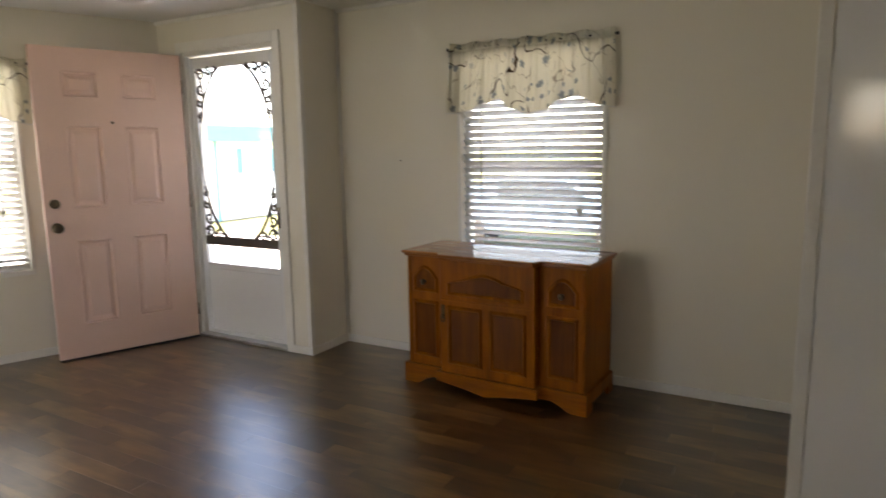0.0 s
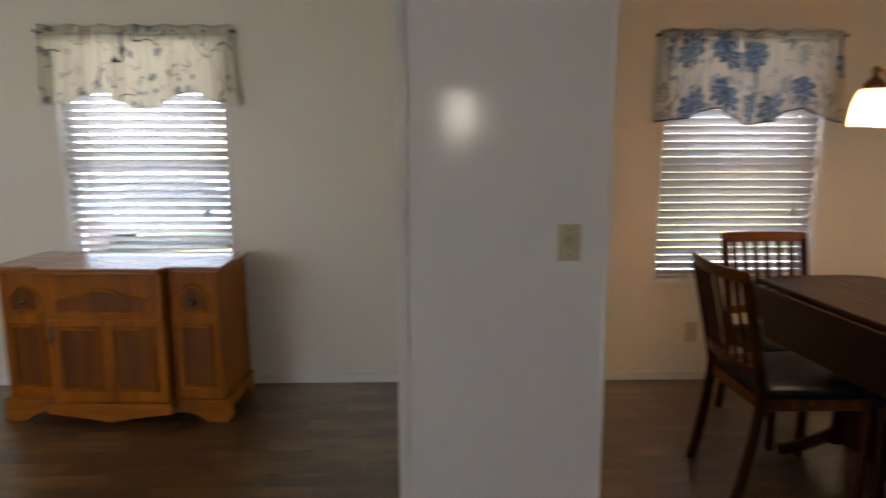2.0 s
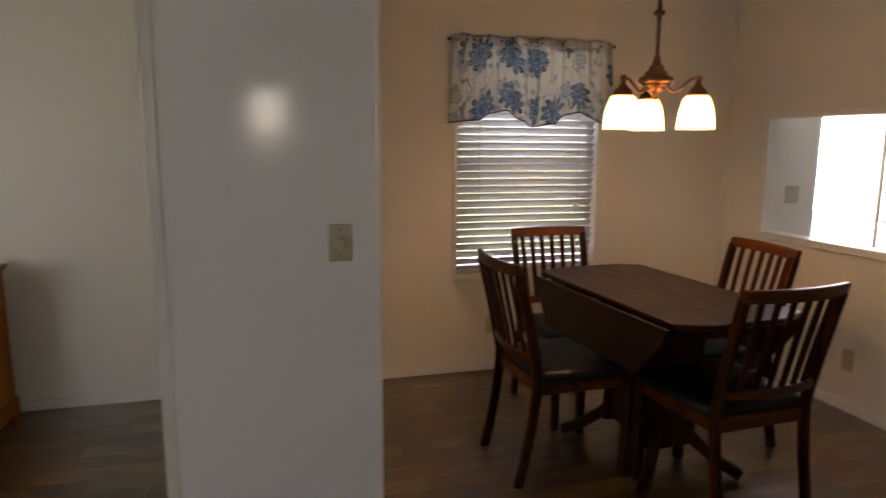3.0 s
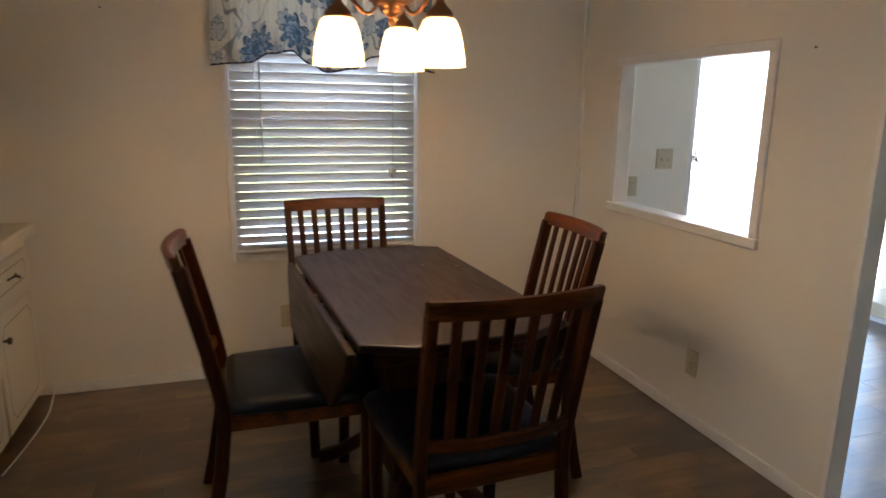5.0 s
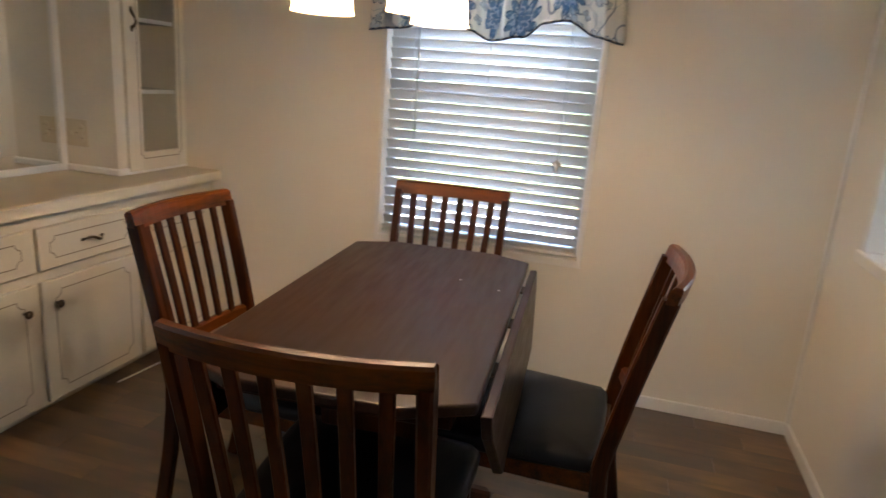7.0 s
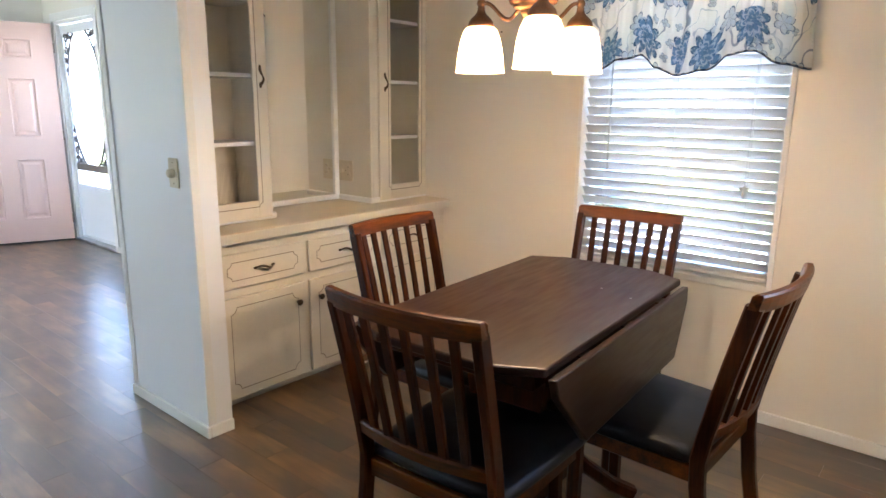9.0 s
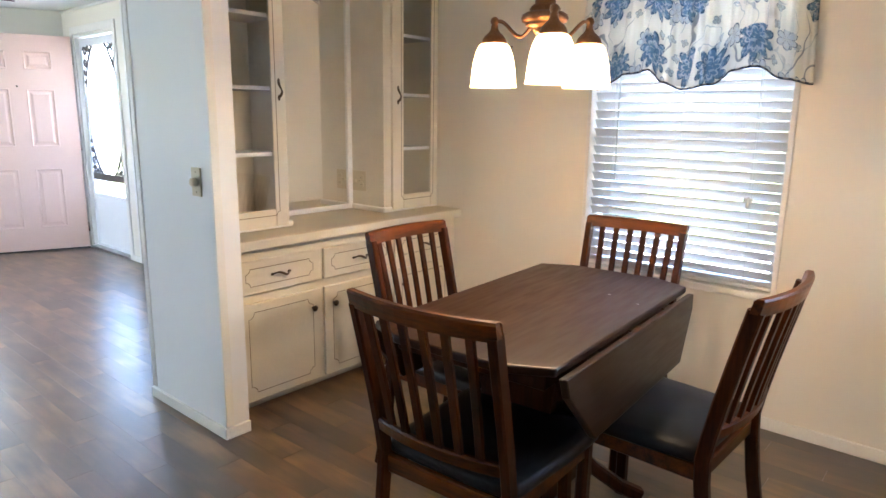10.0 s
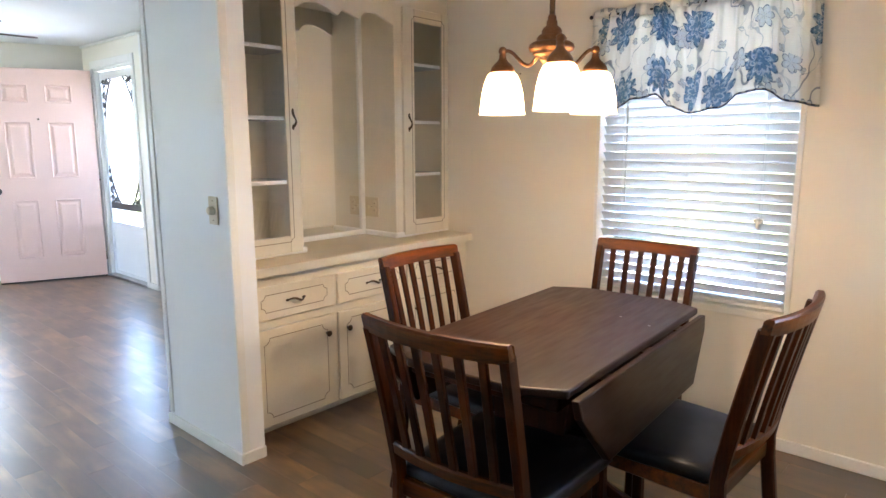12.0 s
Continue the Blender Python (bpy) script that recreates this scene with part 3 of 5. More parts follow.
def valance(m, w, drop, material, label, seed, hem_mat=None):
    """Gathered rod-pocket valance; local x along the wall, y into the room, z up from the rod."""
    hem_mat = hem_mat or M_CORD
    rnd = random.Random(seed)
    ph = [rnd.uniform(0, 6.28) for _ in range(6)]
    v = thing("valance", m, label, "valance", "scalloped valances")
    bm = bmesh.new()
    nu, nv = 150, 26
    uvl = bm.loops.layers.uv.new("uv")
    grid = []
    for i in range(nu + 1):
        u = i / nu
        col = []
        bot = -drop + scallop(u)
        for j in range(nv + 1):
            t = j / nv
            z = bot + (0.028 - bot) * t
            near = math.exp(-((z / 0.03) ** 2))
            fold = 0.016 * math.sin(u * 38 + ph[0] + 1.5 * math.sin(u * 7 + ph[1])) + 0.008 * math.sin(u * 71 + ph[2])
            tight = 0.006 * math.sin(u * 150 + ph[3]) + 0.004 * math.sin(u * 233 + ph[4])
            low = 1 - t
            y = 0.036 + fold * (0.25 + 0.75 * low) + tight * (1.1 - 0.9 * low) + 0.006 * near + 0.012 * low
            zz = z + 0.006 * math.sin(u * 38 + ph[0]) * (1 if t > 0.98 else 0.2)
            col.append((bm.verts.new((u * w + (u - 0.5) * 0.045 * low, y, zz)), (u * w * 1.25, z - bot, )))
        grid.append(col)
    hem_line = [c[0][0].co.copy() for c in grid]
    for i in range(nu):
        for j in range(nv):
            q = (grid[i][j], grid[i + 1][j], grid[i + 1][j + 1], grid[i][j + 1])
            f = bm.faces.new([a[0] for a in q])
            f.smooth = True
            for lp, a in zip(f.loops, q):
                lp[uvl].uv = a[1]
    top_rows = [f for f in bm.faces if f.calc_center_median().z > -0.016]
    head = bm.copy()
    bmesh.ops.delete(bm, geom=top_rows, context="FACES")
    bmesh.ops.delete(head, geom=[f for f in head.faces if f.calc_center_median().z <= -0.016], context="FACES")
    for nm, cloth in (("skirt", bm), ("gathered_header", head)):
        ob = part(nm, cloth, material, v)
        sm = ob.modifiers.new("thickness", "SOLIDIFY")
        sm.thickness = 0.0012
    hem = bmesh.new()
    tube(hem, hem_line, 0.0026, 5)
    part("hem", hem, hem_mat, v, "narrow bound hem")
    rod = thing("curtain_rod", m, "thin black curtain rod with round ends", "curtain rod", "curtain rods")
    bm = bmesh.new()
    tube(bm, [(-0.012, 0.03, 0.0), (w + 0.012, 0.03, 0.0)], 0.005, 8)
    part("bar", bm, M_ROD, rod)
    for x in (-0.014, w + 0.014):
        bm = bmesh.new()
        bmesh.ops.create_uvsphere(bm, u_segments=10, v_segments=8, radius=0.0095, matrix=pose(x, 0.03, 0))
        part("finial", bm, M_ROD, rod)
        bm = bmesh.new()
        tube(bm, [(x * 0.98, 0.0, 0.0), (x * 0.98, 0.03, 0.0)], 0.003, 6)
        part("bracket", bm, M_ROD, rod)
    return v


valance(pose(-0.734, NORTH, 1.947, 0, 0, 180), 1.0, 0.385, M_FABRIC_TWIG, "cream valance printed with twigs and grey blossoms", 3)
valance(pose(2.528, NORTH, 1.930, 0, 0, 180), 0.985, 0.458, M_FABRIC_BLUE, "white valance printed with large blue flowers", 5, M_HEM)
valance(Matrix.Translation(WEST_O + LEAF_DIR * 0.90) @ pose(0, 0, 1.937, 0, 0, WEST_TURN), 1.12, 0.385, M_FABRIC_TWIG, "cream valance printed with twigs, beside the front door", 9)

# ---- front door, storm door ----
casing = thing("door_casing", pose(0, JOG_Y, 0), "white casing of the front door", "door frame", "", "structure")
for nm, b in (("casing", (DOOR[0] - 0.05, DOOR[0], -0.014, 0.0, 0, 2.12)), ("casing", (DOOR[1], DOOR[1] + 0.06, -0.014, 0.0, 0, 2.12)), ("casing", (DOOR[0], DOOR[1], -0.014, 0.0, 2.05, 2.12)), ("jamb", (DOOR[0], DOOR[0] + 0.025, 0.0, 0.13, 0.025, 2.05)), ("jamb", (DOOR[1] - 0.02, DOOR[1], 0.0, 0.13, 0.025, 2.05)), ("jamb", (DOOR[0] + 0.025, DOOR[1] - 0.02, 0.0, 0.13, 2.025, 2.05))):
    bm = bmesh.new()
    box(bm, *b, 0.003)
    part(nm, bm, M_TRIM, casing)
bm = bmesh.new()
box(bm, DOOR[0], DOOR[1], -0.02, 0.13, 0.0, 0.022, 0.004)
part("threshold", bm, M_ALU, casing, "worn aluminium threshold")

door = thing("door_1", Matrix.Translation(HINGE) @ pose(0, 0, 0.015, 0, 0, WEST_TURN), "pink six-panel front door standing open", "door", "", "structure")
LW, LH, LT = 0.91, 2.015, 0.042
PANELS = [(0.165, 0.40, 1.70, 1.87), (0.53, 0.75, 1.70, 1.87), (0.165, 0.40, 0.99, 1.525), (0.53, 0.75, 0.99, 1.525), (0.175, 0.40, 0.215, 0.785), (0.535, 0.75, 0.215, 0.785)]
bm = bmesh.new()
xs = [0.0, 0.17, 0.40, 0.53, 0.75, LW]
zs = [0.0, 0.215, 0.785, 0.99, 1.525, 1.70, 1.87, LH]
for i in range(5):
    for j in range(7):
        if i in (1, 3) and j in (1, 3, 5):
            box(bm, xs[i], xs[i + 1], -0.012, LT / 2 - 0.013, zs[j], zs[j + 1])
        else:
            box(bm, xs[i], xs[i + 1], -LT / 2, LT / 2, zs[j], zs[j + 1])
bmesh.ops.remove_doubles(bm, verts=bm.verts, dist=0.0002)
part("leaf", bm, M_PINK, door)
for i in (1, 3):
    for j in (1, 3, 5):
        a0, a1, c0, c1 = xs[i], xs[i + 1], zs[j], zs[j + 1]
        bm = bmesh.new()
        ring = []
        for e, y in ((0.0, LT / 2 + 0.001), (0.008, LT / 2 + 0.004), (0.018, LT / 2 - 0.011), (0.032, LT / 2 - 0.011), (0.052, LT / 2 + 0.0005)):
            ring.append([bm.verts.new(p) for p in ((a0 + e, y, c0 + e), (a1 - e, y, c0 + e), (a1 - e, y, c1 - e), (a0 + e, y, c1 - e))])
        for r0, r1 in zip(ring, ring[1:]):
            for k in range(4):
                bm.faces.new((r0[k], r0[(k + 1) % 4], r1[(k + 1) % 4], r1[k]))
        bm.faces.new(ring[-1])
        part("panel", bm, M_PINK, door)
for z, rr, nm in ((0.875, 0.028, "door_knob"), (1.03, 0.026, "deadbolt")):
    bm = bmesh.new()
    mk = pose(0.85, LT / 2, z, -90)
    if nm == "door_knob":
        lathe(bm, [(0.033, 0.0), (0.033, 0.006), (0.014, 0.012), (0.013, 0.03), (0.027, 0.038), (0.031, 0.052), (0.026, 0.064), (0.01, 0.068)], 20, mk)
    else:
        lathe(bm, [(0.03, 0.0), (0.03, 0.01), (0.024, 0.016), (0.008, 0.018)], 20, mk)
        box(bm, 0.842, 0.858, LT / 2 + 0.016, LT / 2 + 0.034, z - 0.016, z + 0.016, 0.004)
    part(nm, bm, M_BRONZE, door, "dark bronze " + nm.replace("_", " "))
bm = bmesh.new()
lathe(bm, [(0.009, 0.0), (0.009, 0.004), (0.005, 0.006)], 12, pose(0.467, LT / 2, 1.548, -90))
part("peephole", bm, M_BRONZE, door, "small brass peephole")
bm = bmesh.new()
box(bm, 0.0, LW, -0.018, 0.018, -0.014, 0.0, 0.003)
part("door_sweep", bm, M_RUBBER, door, "dark rubber door sweep")
for z in (0.2, 1.0, 1.8):
    bm = bmesh.new()
    tube(bm, [(-0.006, 0.02, z - 0.045), (-0.006, 0.02, z + 0.045)], 0.006, 8)
    part("hinge", bm, M_NICKEL, door)

storm = thing("storm_door", pose(DOOR[0] + 0.028, JOG_Y + 0.035, 0.026), "white aluminium storm door with scrolled metal grille, closed", "storm door")
SW, SH = DOOR[1] - DOOR[0] - 0.05, 1.99
G = (0.047, 0.760, 0.53, 1.912)
for nm, b in (("stile", (0, G[0], 0, 0.035, 0, SH)), ("stile", (G[1], SW, 0, 0.035, 0, SH)), ("top_rail", (G[0], G[1], 0, 0.035, G[3], SH)), ("kick_panel", (G[0], G[1], 0.004, 0.03, 0.03, G[2] - 0.04)), ("middle_rail", (G[0], G[1], 0, 0.035, G[2] - 0.04, G[2])), ("bottom_rail", (G[0], G[1], 0, 0.035, 0, 0.03))):
    bm = bmesh.new()
    box(bm, *b, 0.003)
    part(nm, bm, M_STORM, storm)
bm = bmesh.new()
box(bm, G[0], G[1], 0.018, 0.021, G[2], G[3])
part("pane", bm, M_GLASS, storm).visible_shadow = False
# oval opening with scrolls in the four corners, over a plain rail
gz0, gz1 = 0.70, G[3]
gcx, gcz, ga = (G[0] + G[1]) / 2, (gz0 + gz1) / 2 + 0.01, (G[1] - G[0]) / 2 - 0.004
gh = (gz1 - gz0) / 2 - 0.012
gb = gh / 0.94
reach = math.asin(gh / gb)
for sx in (-1, 1):
    bm = bmesh.new()
    tube(bm, [(gcx + sx * ga * math.cos(a), 0.008, gcz + gb * math.sin(a)) for a in [reach * (k / 20 - 1) for k in range(41)]], 0.0042, 6)
    part("oval_band", bm, M_IRON, storm)
bm = bmesh.new()
box(bm, G[0], G[1], 0.0, 0.014, gz0 - 0.035, gz0 + 0.03, 0.003)
part("grille_rail", bm, M_IRON, storm)


def spiral(bm, cx, cz, r, a0, turns, sgn, wd=0.0095):
    n = 22
    tube(bm, [(cx + sgn * r * (1 - 0.8 * k / n) * math.cos(a0 + turns * 2 * math.pi * k / n), 0.008, cz + r * (1 - 0.8 * k / n) * math.sin(a0 + turns * 2 * math.pi * k / n)) for k in range(n + 1)], [wd * (1.1 - 0.5 * k / n) for k in range(n + 1)], 6)


for sx in (-1, 1):
    for sz in (-1, 1):
        bm = bmesh.new()
        ex, ez = gcx + sx * (ga + 0.004), gcz + sz * (gh + 0.012)
        for dx, dz, r, a0, tn in ((0.05, 0.05, 0.045, 0.3, 1.3), (0.135, 0.035, 0.034, 2.0, -1.2), (0.045, 0.15, 0.040, 4.0, 1.2), (0.03, 0.245, 0.030, 1.0, -1.2), (0.02, 0.33, 0.022, 2.0, 1.2), (0.20, 0.022, 0.02, 1.0, 1.1)):
            spiral(bm, ex - sx * dx, ez - sz * dz, r, a0, tn, sx)
        tube(bm, [(ex - sx * (0.012 + 0.05 * math.sin(t * 3.1)), 0.008, ez - sz * (0.02 + 0.36 * t)) for t in [k / 14 for k in range(15)]], 0.006, 6)
        tube(bm, [(ex - sx * (0.02 + 0.22 * t), 0.008, ez - sz * (0.012 + 0.03 * math.sin(t * 3.1))) for t in [k / 10 for k in range(11)]], 0.006, 6)
        lo_a, hi_a = radians(30), radians(68)
        arc = [lo_a + (hi_a - lo_a) * k / 18 for k in range(19)]
        tube(bm, [(gcx + sx * (ga + 0.008) * math.cos(a), 0.008, gcz + sz * (gb + 0.008) * math.sin(a)) for a in arc], [0.004 + 0.007 * math.sin(math.pi * k / 18) for k in range(19)], 6)
        part("corner_scroll", bm, M_IRON, storm, "dark scrolled metal corner")
bm = bmesh.new()
box(bm, SW - 0.028, SW - 0.012, -0.03, 0.0, 0.82, 0.96, 0.004)
part("latch", bm, M_BRONZE, storm)

# ---- living room: sideboard ----
SB = thing("sideboard", pose(-1.238, 3.485, 0, 0, 0, 178.0), "honey oak sideboard with arched drawers and scalloped plinth", "sideboard")
# local: x across (mirrored), y towards the room, z up; the back stands at y = 0
SB_W, SB_D, SB_H = 1.07, 0.425, 0.785
half, mid, step = SB_W / 2, 0.285, 0.055
bm = bmesh.new()
box(bm, -half, half, 0.0, SB_D, 0.10, SB_H - 0.028)
box(bm, -mid, mid, SB_D, SB_D + step, 0.10, SB_H - 0.028, 0.004)
part("body", bm, M_OAK, SB)
bm = bmesh.new()
e = 0.028
top = [(-half - e, 0.0), (half + e, 0.0), (half + e, SB_D + e), (mid + e, SB_D + e), (mid + e - 0.03, SB_D + step + e), (-mid - e + 0.03, SB_D + step + e), (-mid - e, SB_D + e), (-half - e, SB_D + e)]
prism(bm, top, SB_H - 0.018, SB_H)
e = 0.016
prism(bm, [(-half - e, 0.0), (half + e, 0.0), (half + e, SB_D + e), (mid + e, SB_D + e), (mid + e - 0.02, SB_D + step + e), (-mid - e + 0.02, SB_D + step + e), (-mid - e, SB_D + e), (-half - e, SB_D + e)], SB_H - 0.034, SB_H - 0.018)
tp = part("tabletop", bm, M_OAK_TOP, SB, "polished oak top with moulded edge")
bv = tp.modifiers.new("edge", "BEVEL")
bv.width, bv.segments, bv.limit_method = 0.007, 3, "ANGLE"


def apron(bm, x0, x1, y, prof, h, t, m=None):
    """Board with a cut lower edge; prof gives (fraction, height of the cut)."""
    n = 40
    for i in range(n):
        a, b = i / n, (i + 1) / n
        za, zb = [next(p + (q - p) * ((u - s) / (t2 - s)) ** 1.0 for (s, p), (t2, q) in zip(prof, prof[1:]) if u <= t2 + 1e-9) for u in (a, b)]
        xa, xb = x0 + (x1 - x0) * a, x0 + (x1 - x0) * b
        vs = [bm.verts.new(p) for p in ((xa, y, za), (xb, y, zb), (xb, y + t, zb), (xa, y + t, za), (xa, y, h), (xb, y, h), (xb, y + t, h), (xa, y + t, h))]
        for q in ((0, 1, 5, 4), (3, 7, 6, 2), (0, 3, 2, 1), (4, 5, 6, 7)):
            bm.faces.new([vs[k] for k in q])
        if i == 0:
            bm.faces.new([vs[k] for k in (0, 4, 7, 3)])
        if i == n - 1:
            bm.faces.new([vs[k] for k in (1, 2, 6, 5)])
    bmesh.ops.remove_doubles(bm, verts=bm.verts, dist=0.0003)


CUT = ((0.0, 0.0), (0.09, 0.0), (0.12, 0.025), (0.17, 0.05), (0.22, 0.052), (0.25, 0.045), (0.28, 0.055), (0.34, 0.05), (0.42, 0.028), (0.5, 0.018), (0.58, 0.028), (0.66, 0.05), (0.72, 0.055), (0.75, 0.045), (0.78, 0.052), (0.83, 0.05), (0.88, 0.025), (0.91, 0.0), (1.0, 0.0))
bm = bmesh.new()
apron(bm, -half - 0.022, half + 0.022, SB_D + 0.001, CUT, 0.115, 0.021)
part("plinth_front", bm, M_OAK_X, SB)
bm = bmesh.new()
apron(bm, -mid - 0.02, mid + 0.02, SB_D + step + 0.001, ((0.0, 0.06), (0.1, 0.055), (0.3, 0.04), (0.5, 0.018), (0.7, 0.04), (0.9, 0.055), (1.0, 0.06)), 0.115, 0.021)
box(bm, -mid - 0.02, mid + 0.02, SB_D + 0.022, SB_D + step + 0.001, 0.085, 0.115)
part("plinth_step", bm, M_OAK_X, SB)
for sx in (-1, 1):
    bm = bmesh.new()
    x = sx * half
    box(bm, min(x, x + sx * 0.021), max(x, x + sx * 0.021), 0.01, SB_D + 0.001, 0.045, 0.115, 0.003)
    for y0, y1 in ((0.01, 0.08), (SB_D - 0.07, SB_D)):
        box(bm, min(x, x + sx * 0.021), max(x, x + sx * 0.021), y0, y1, 0.0, 0.045)
    part("plinth_side", bm, M_OAK, SB)
    bm = bmesh.new()
    box(bm, min(x - sx * 0.03, x), max(x - sx * 0.03, x), 0.0, 0.04, 0.0, 0.10)
    part("back_foot", bm, M_OAK, SB)


def sunk(x0, x1, z0, z1, y, name, arch=0.0, waves=0, mat=None):
    """Framed panel: a raised border round a sunk field, with an arched or waved head."""
    n = 16 if arch else 1
    head = []
    for i in range(n + 1):
        u = i / n
        s = math.sin(math.pi * u)
        if waves:
            s = 0.55 * math.sin(math.pi * u) ** 0.8 + 0.35 * max(0.0, math.sin(math.pi * (u * 2 - 0.5)))
        head.append((x0 + (x1 - x0) * u, z1 - arch + arch * s))
    out = [(x0, z0), (x1, z0)] + head[::-1]
    cx, cz = (x0 + x1) / 2, (z0 + z1) / 2
    sx, sz = 1 - 0.022 * 2 / (x1 - x0), 1 - 0.022 * 2 / (z1 - z0)
    bm = bmesh.new()
    rings = []
    for k, dy in ((1.0, 0.001), (0.55, 0.010), (0.3, 0.010), (0.0, 0.002)):
        fx, fz = sx + (1 - sx) * k, sz + (1 - sz) * k
        rings.append([bm.verts.new((cx + (px - cx) * fx, y + dy, cz + (pz - cz) * fz)) for px, pz in out])
    nn = len(out)
    for r0, r1 in zip(rings, rings[1:]):
        for k in range(nn):
            bm.faces.new((r0[k], r0[(k + 1) % nn], r1[(k + 1) % nn], r1[k]))
    ob = part(name + "_moulding", bm, M_OAK, SB)
    bm = bmesh.new()
    bm.faces.new([bm.verts.new((cx + (px - cx) * sx, y + 0.003, cz + (pz - cz) * sz)) for px, pz in out])
    bmesh.ops.triangulate(bm, faces=bm.faces)
    ex = bmesh.ops.extrude_face_region(bm, geom=list(bm.faces))
    bmesh.ops.translate(bm, verts=[v for v in ex["geom"] if isinstance(v, bmesh.types.BMVert)], vec=(0, -0.004, 0))
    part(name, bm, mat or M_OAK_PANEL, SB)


yf, yc = SB_D, SB_D + step
for sx in (-1, 1):
    a, b = sorted((sx * (mid + 0.045), sx * (half - 0.035)))
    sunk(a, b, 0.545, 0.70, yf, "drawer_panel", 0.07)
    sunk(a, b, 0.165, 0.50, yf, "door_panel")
    bm = bmesh.new()
    lathe(bm, [(0.007, 0), (0.006, 0.012), (0.015, 0.018), (0.017, 0.025), (0.012, 0.031), (0.003, 0.033)], 14, pose((a + b) / 2, yf + 0.003, 0.61, -90))
    part("knob", bm, M_BRONZE, SB, "dark brass knob")
    bm = bmesh.new()
    x = sx * (half - 0.012)
    bar(bm, [(x, yf + 0.001, 0.12), (x, yf + 0.001, 0.73)], 0.016, 0.008, (0, 1, 0))
    part("corner_bead", bm, M_OAK, SB)
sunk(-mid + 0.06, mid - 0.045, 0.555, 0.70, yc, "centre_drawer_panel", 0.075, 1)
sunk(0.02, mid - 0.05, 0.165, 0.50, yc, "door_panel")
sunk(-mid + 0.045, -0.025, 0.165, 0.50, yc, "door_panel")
bm = bmesh.new()
box(bm, -mid + 0.008, mid - 0.008, yc - 0.002, yc + 0.004, 0.525, 0.535, 0.001)
part("rail_bead", bm, M_OAK_X, SB)
bm = bmesh.new()
box(bm, mid - 0.032, mid - 0.012, yc + 0.001, yc + 0.006, 0.42, 0.50, 0.002)
tube(bm, [(mid - 0.022 + 0.012 * math.sin(a), yc + 0.010, 0.435 - 0.02 * math.cos(a) - 0.01) for a in [k * math.pi / 6 for k in range(13)]], 0.003, 6)
part("ring_pull", bm, M_BRONZE, SB, "dark brass ring pull")

# ---- ceiling fan ----
fan = thing("ceiling_fan", pose(-2.1, 1.66, 0), "ceiling fan with brown wooden blades, at rest", "ceiling fan")
bm = bmesh.new()
lathe(bm, [(0.02, 2.28), (0.07, 2.275), (0.06, 2.24), (0.02, 2.225), (0.016, 2.16), (0.09, 2.15), (0.12, 2.12), (0.12, 2.07), (0.08, 2.04), (0.02, 2.03)], 24)
part("motor", bm, M_WHITE, fan)
bm = bmesh.new()
lathe(bm, [(0.05, 2.035), (0.09, 2.02), (0.10, 1.98), (0.07, 1.94), (0.02, 1.925)], 20)
part("light_bowl", bm, M_VINYL, fan)
for k in range(5):
    bm = bmesh.new()
    prism(bm, [(0.2, -0.055), (0.5, -0.068), (0.545, -0.05), (0.56, 0.0), (0.545, 0.05), (0.5, 0.068), (0.2, 0.055)], -0.004, 0.004, pose(0, 0, 2.07, 0, 0, 90 + 72 * k) @ pose(0, 0, 0, 10))
    bl = part("blade", bm, M_BLADE, fan)
    bm = bmesh.new()
    bar(bm, [(0.1, 0, 0), (0.24, 0, 0.0)], 0.05, 0.006)
    bmesh.ops.transform(bm, matrix=pose(0, 0, 2.072, 0, 0, 90 + 72 * k), verts=bm.verts)
    part("blade_arm", bm, M_BRONZE, fan)

# ---- built-in hutch ----
CT = 0.802
CX = 0.735
Y0, Y1 = 2.032, NORTH - 0.002
base = thing("base_cabinet", pose(0.30, Y0, 0), "cream painted built-in base cabinet with grooved drawers and doors", "cabinet")
bm = bmesh.new()
D = CX - 0.30
LEN = Y1 - Y0
box(bm, 0, D - 0.02, 0, LEN, 0.045, CT - 0.045)
box(bm, 0, D - 0.07, 0, LEN, 0.0, 0.045)
part("body", bm, M_CAB, base)


def grooved(parent, name, y0, y1, z0, z1, x, inset, notch, mat, hw=0.0035):
    """Overlay front with bevelled edges and a brown grooved line with notched corners; faces +x."""
    bm = bmesh.new()
    box(bm, x, x + 0.018, y0, y1, z0, z1, 0.004)
    fr = part(name, bm, mat, parent)
    a0, a1, c0, c1 = y0 + inset, y1 - inset, z0 + inset * 0.8, z1 - inset * 0.8
    n = notch
    line = []
    for cy, cz, sy, sz in ((a0, c0, 1, 1), (a1, c0, -1, 1), (a1, c1, -1, -1), (a0, c1, 1, -1)):
        arc = [(cy + sy * n * math.cos(t), cz + sz * n * math.sin(t)) for t in [k * math.pi / 12 for k in range(7)]]
        if (sy, sz) in ((1, 1), (-1, -1)):
            arc = arc[::-1]
        line += arc
    bm = bmesh.new()
    k = len(line)
    outer = [bm.verts.new((x + 0.0184, p, q)) for p, q in line]
    inner = []
    for i in range(k):
        p, q = Vector(line[i]), Vector(line[(i + 1) % k])
        o = Vector(line[i - 1])
        tdir = (q - o).normalized()
        nrm = Vector((-tdir.y, tdir.x))
        inner.append(bm.verts.new((x + 0.0184, p.x + nrm.x * hw, p.y + nrm.y * hw)))
    for i in range(k):
        bm.faces.new((outer[i], outer[(i + 1) % k], inner[(i + 1) % k], inner[i]))
    part("groove_line", bm, M_GROOVE, fr)
    return fr


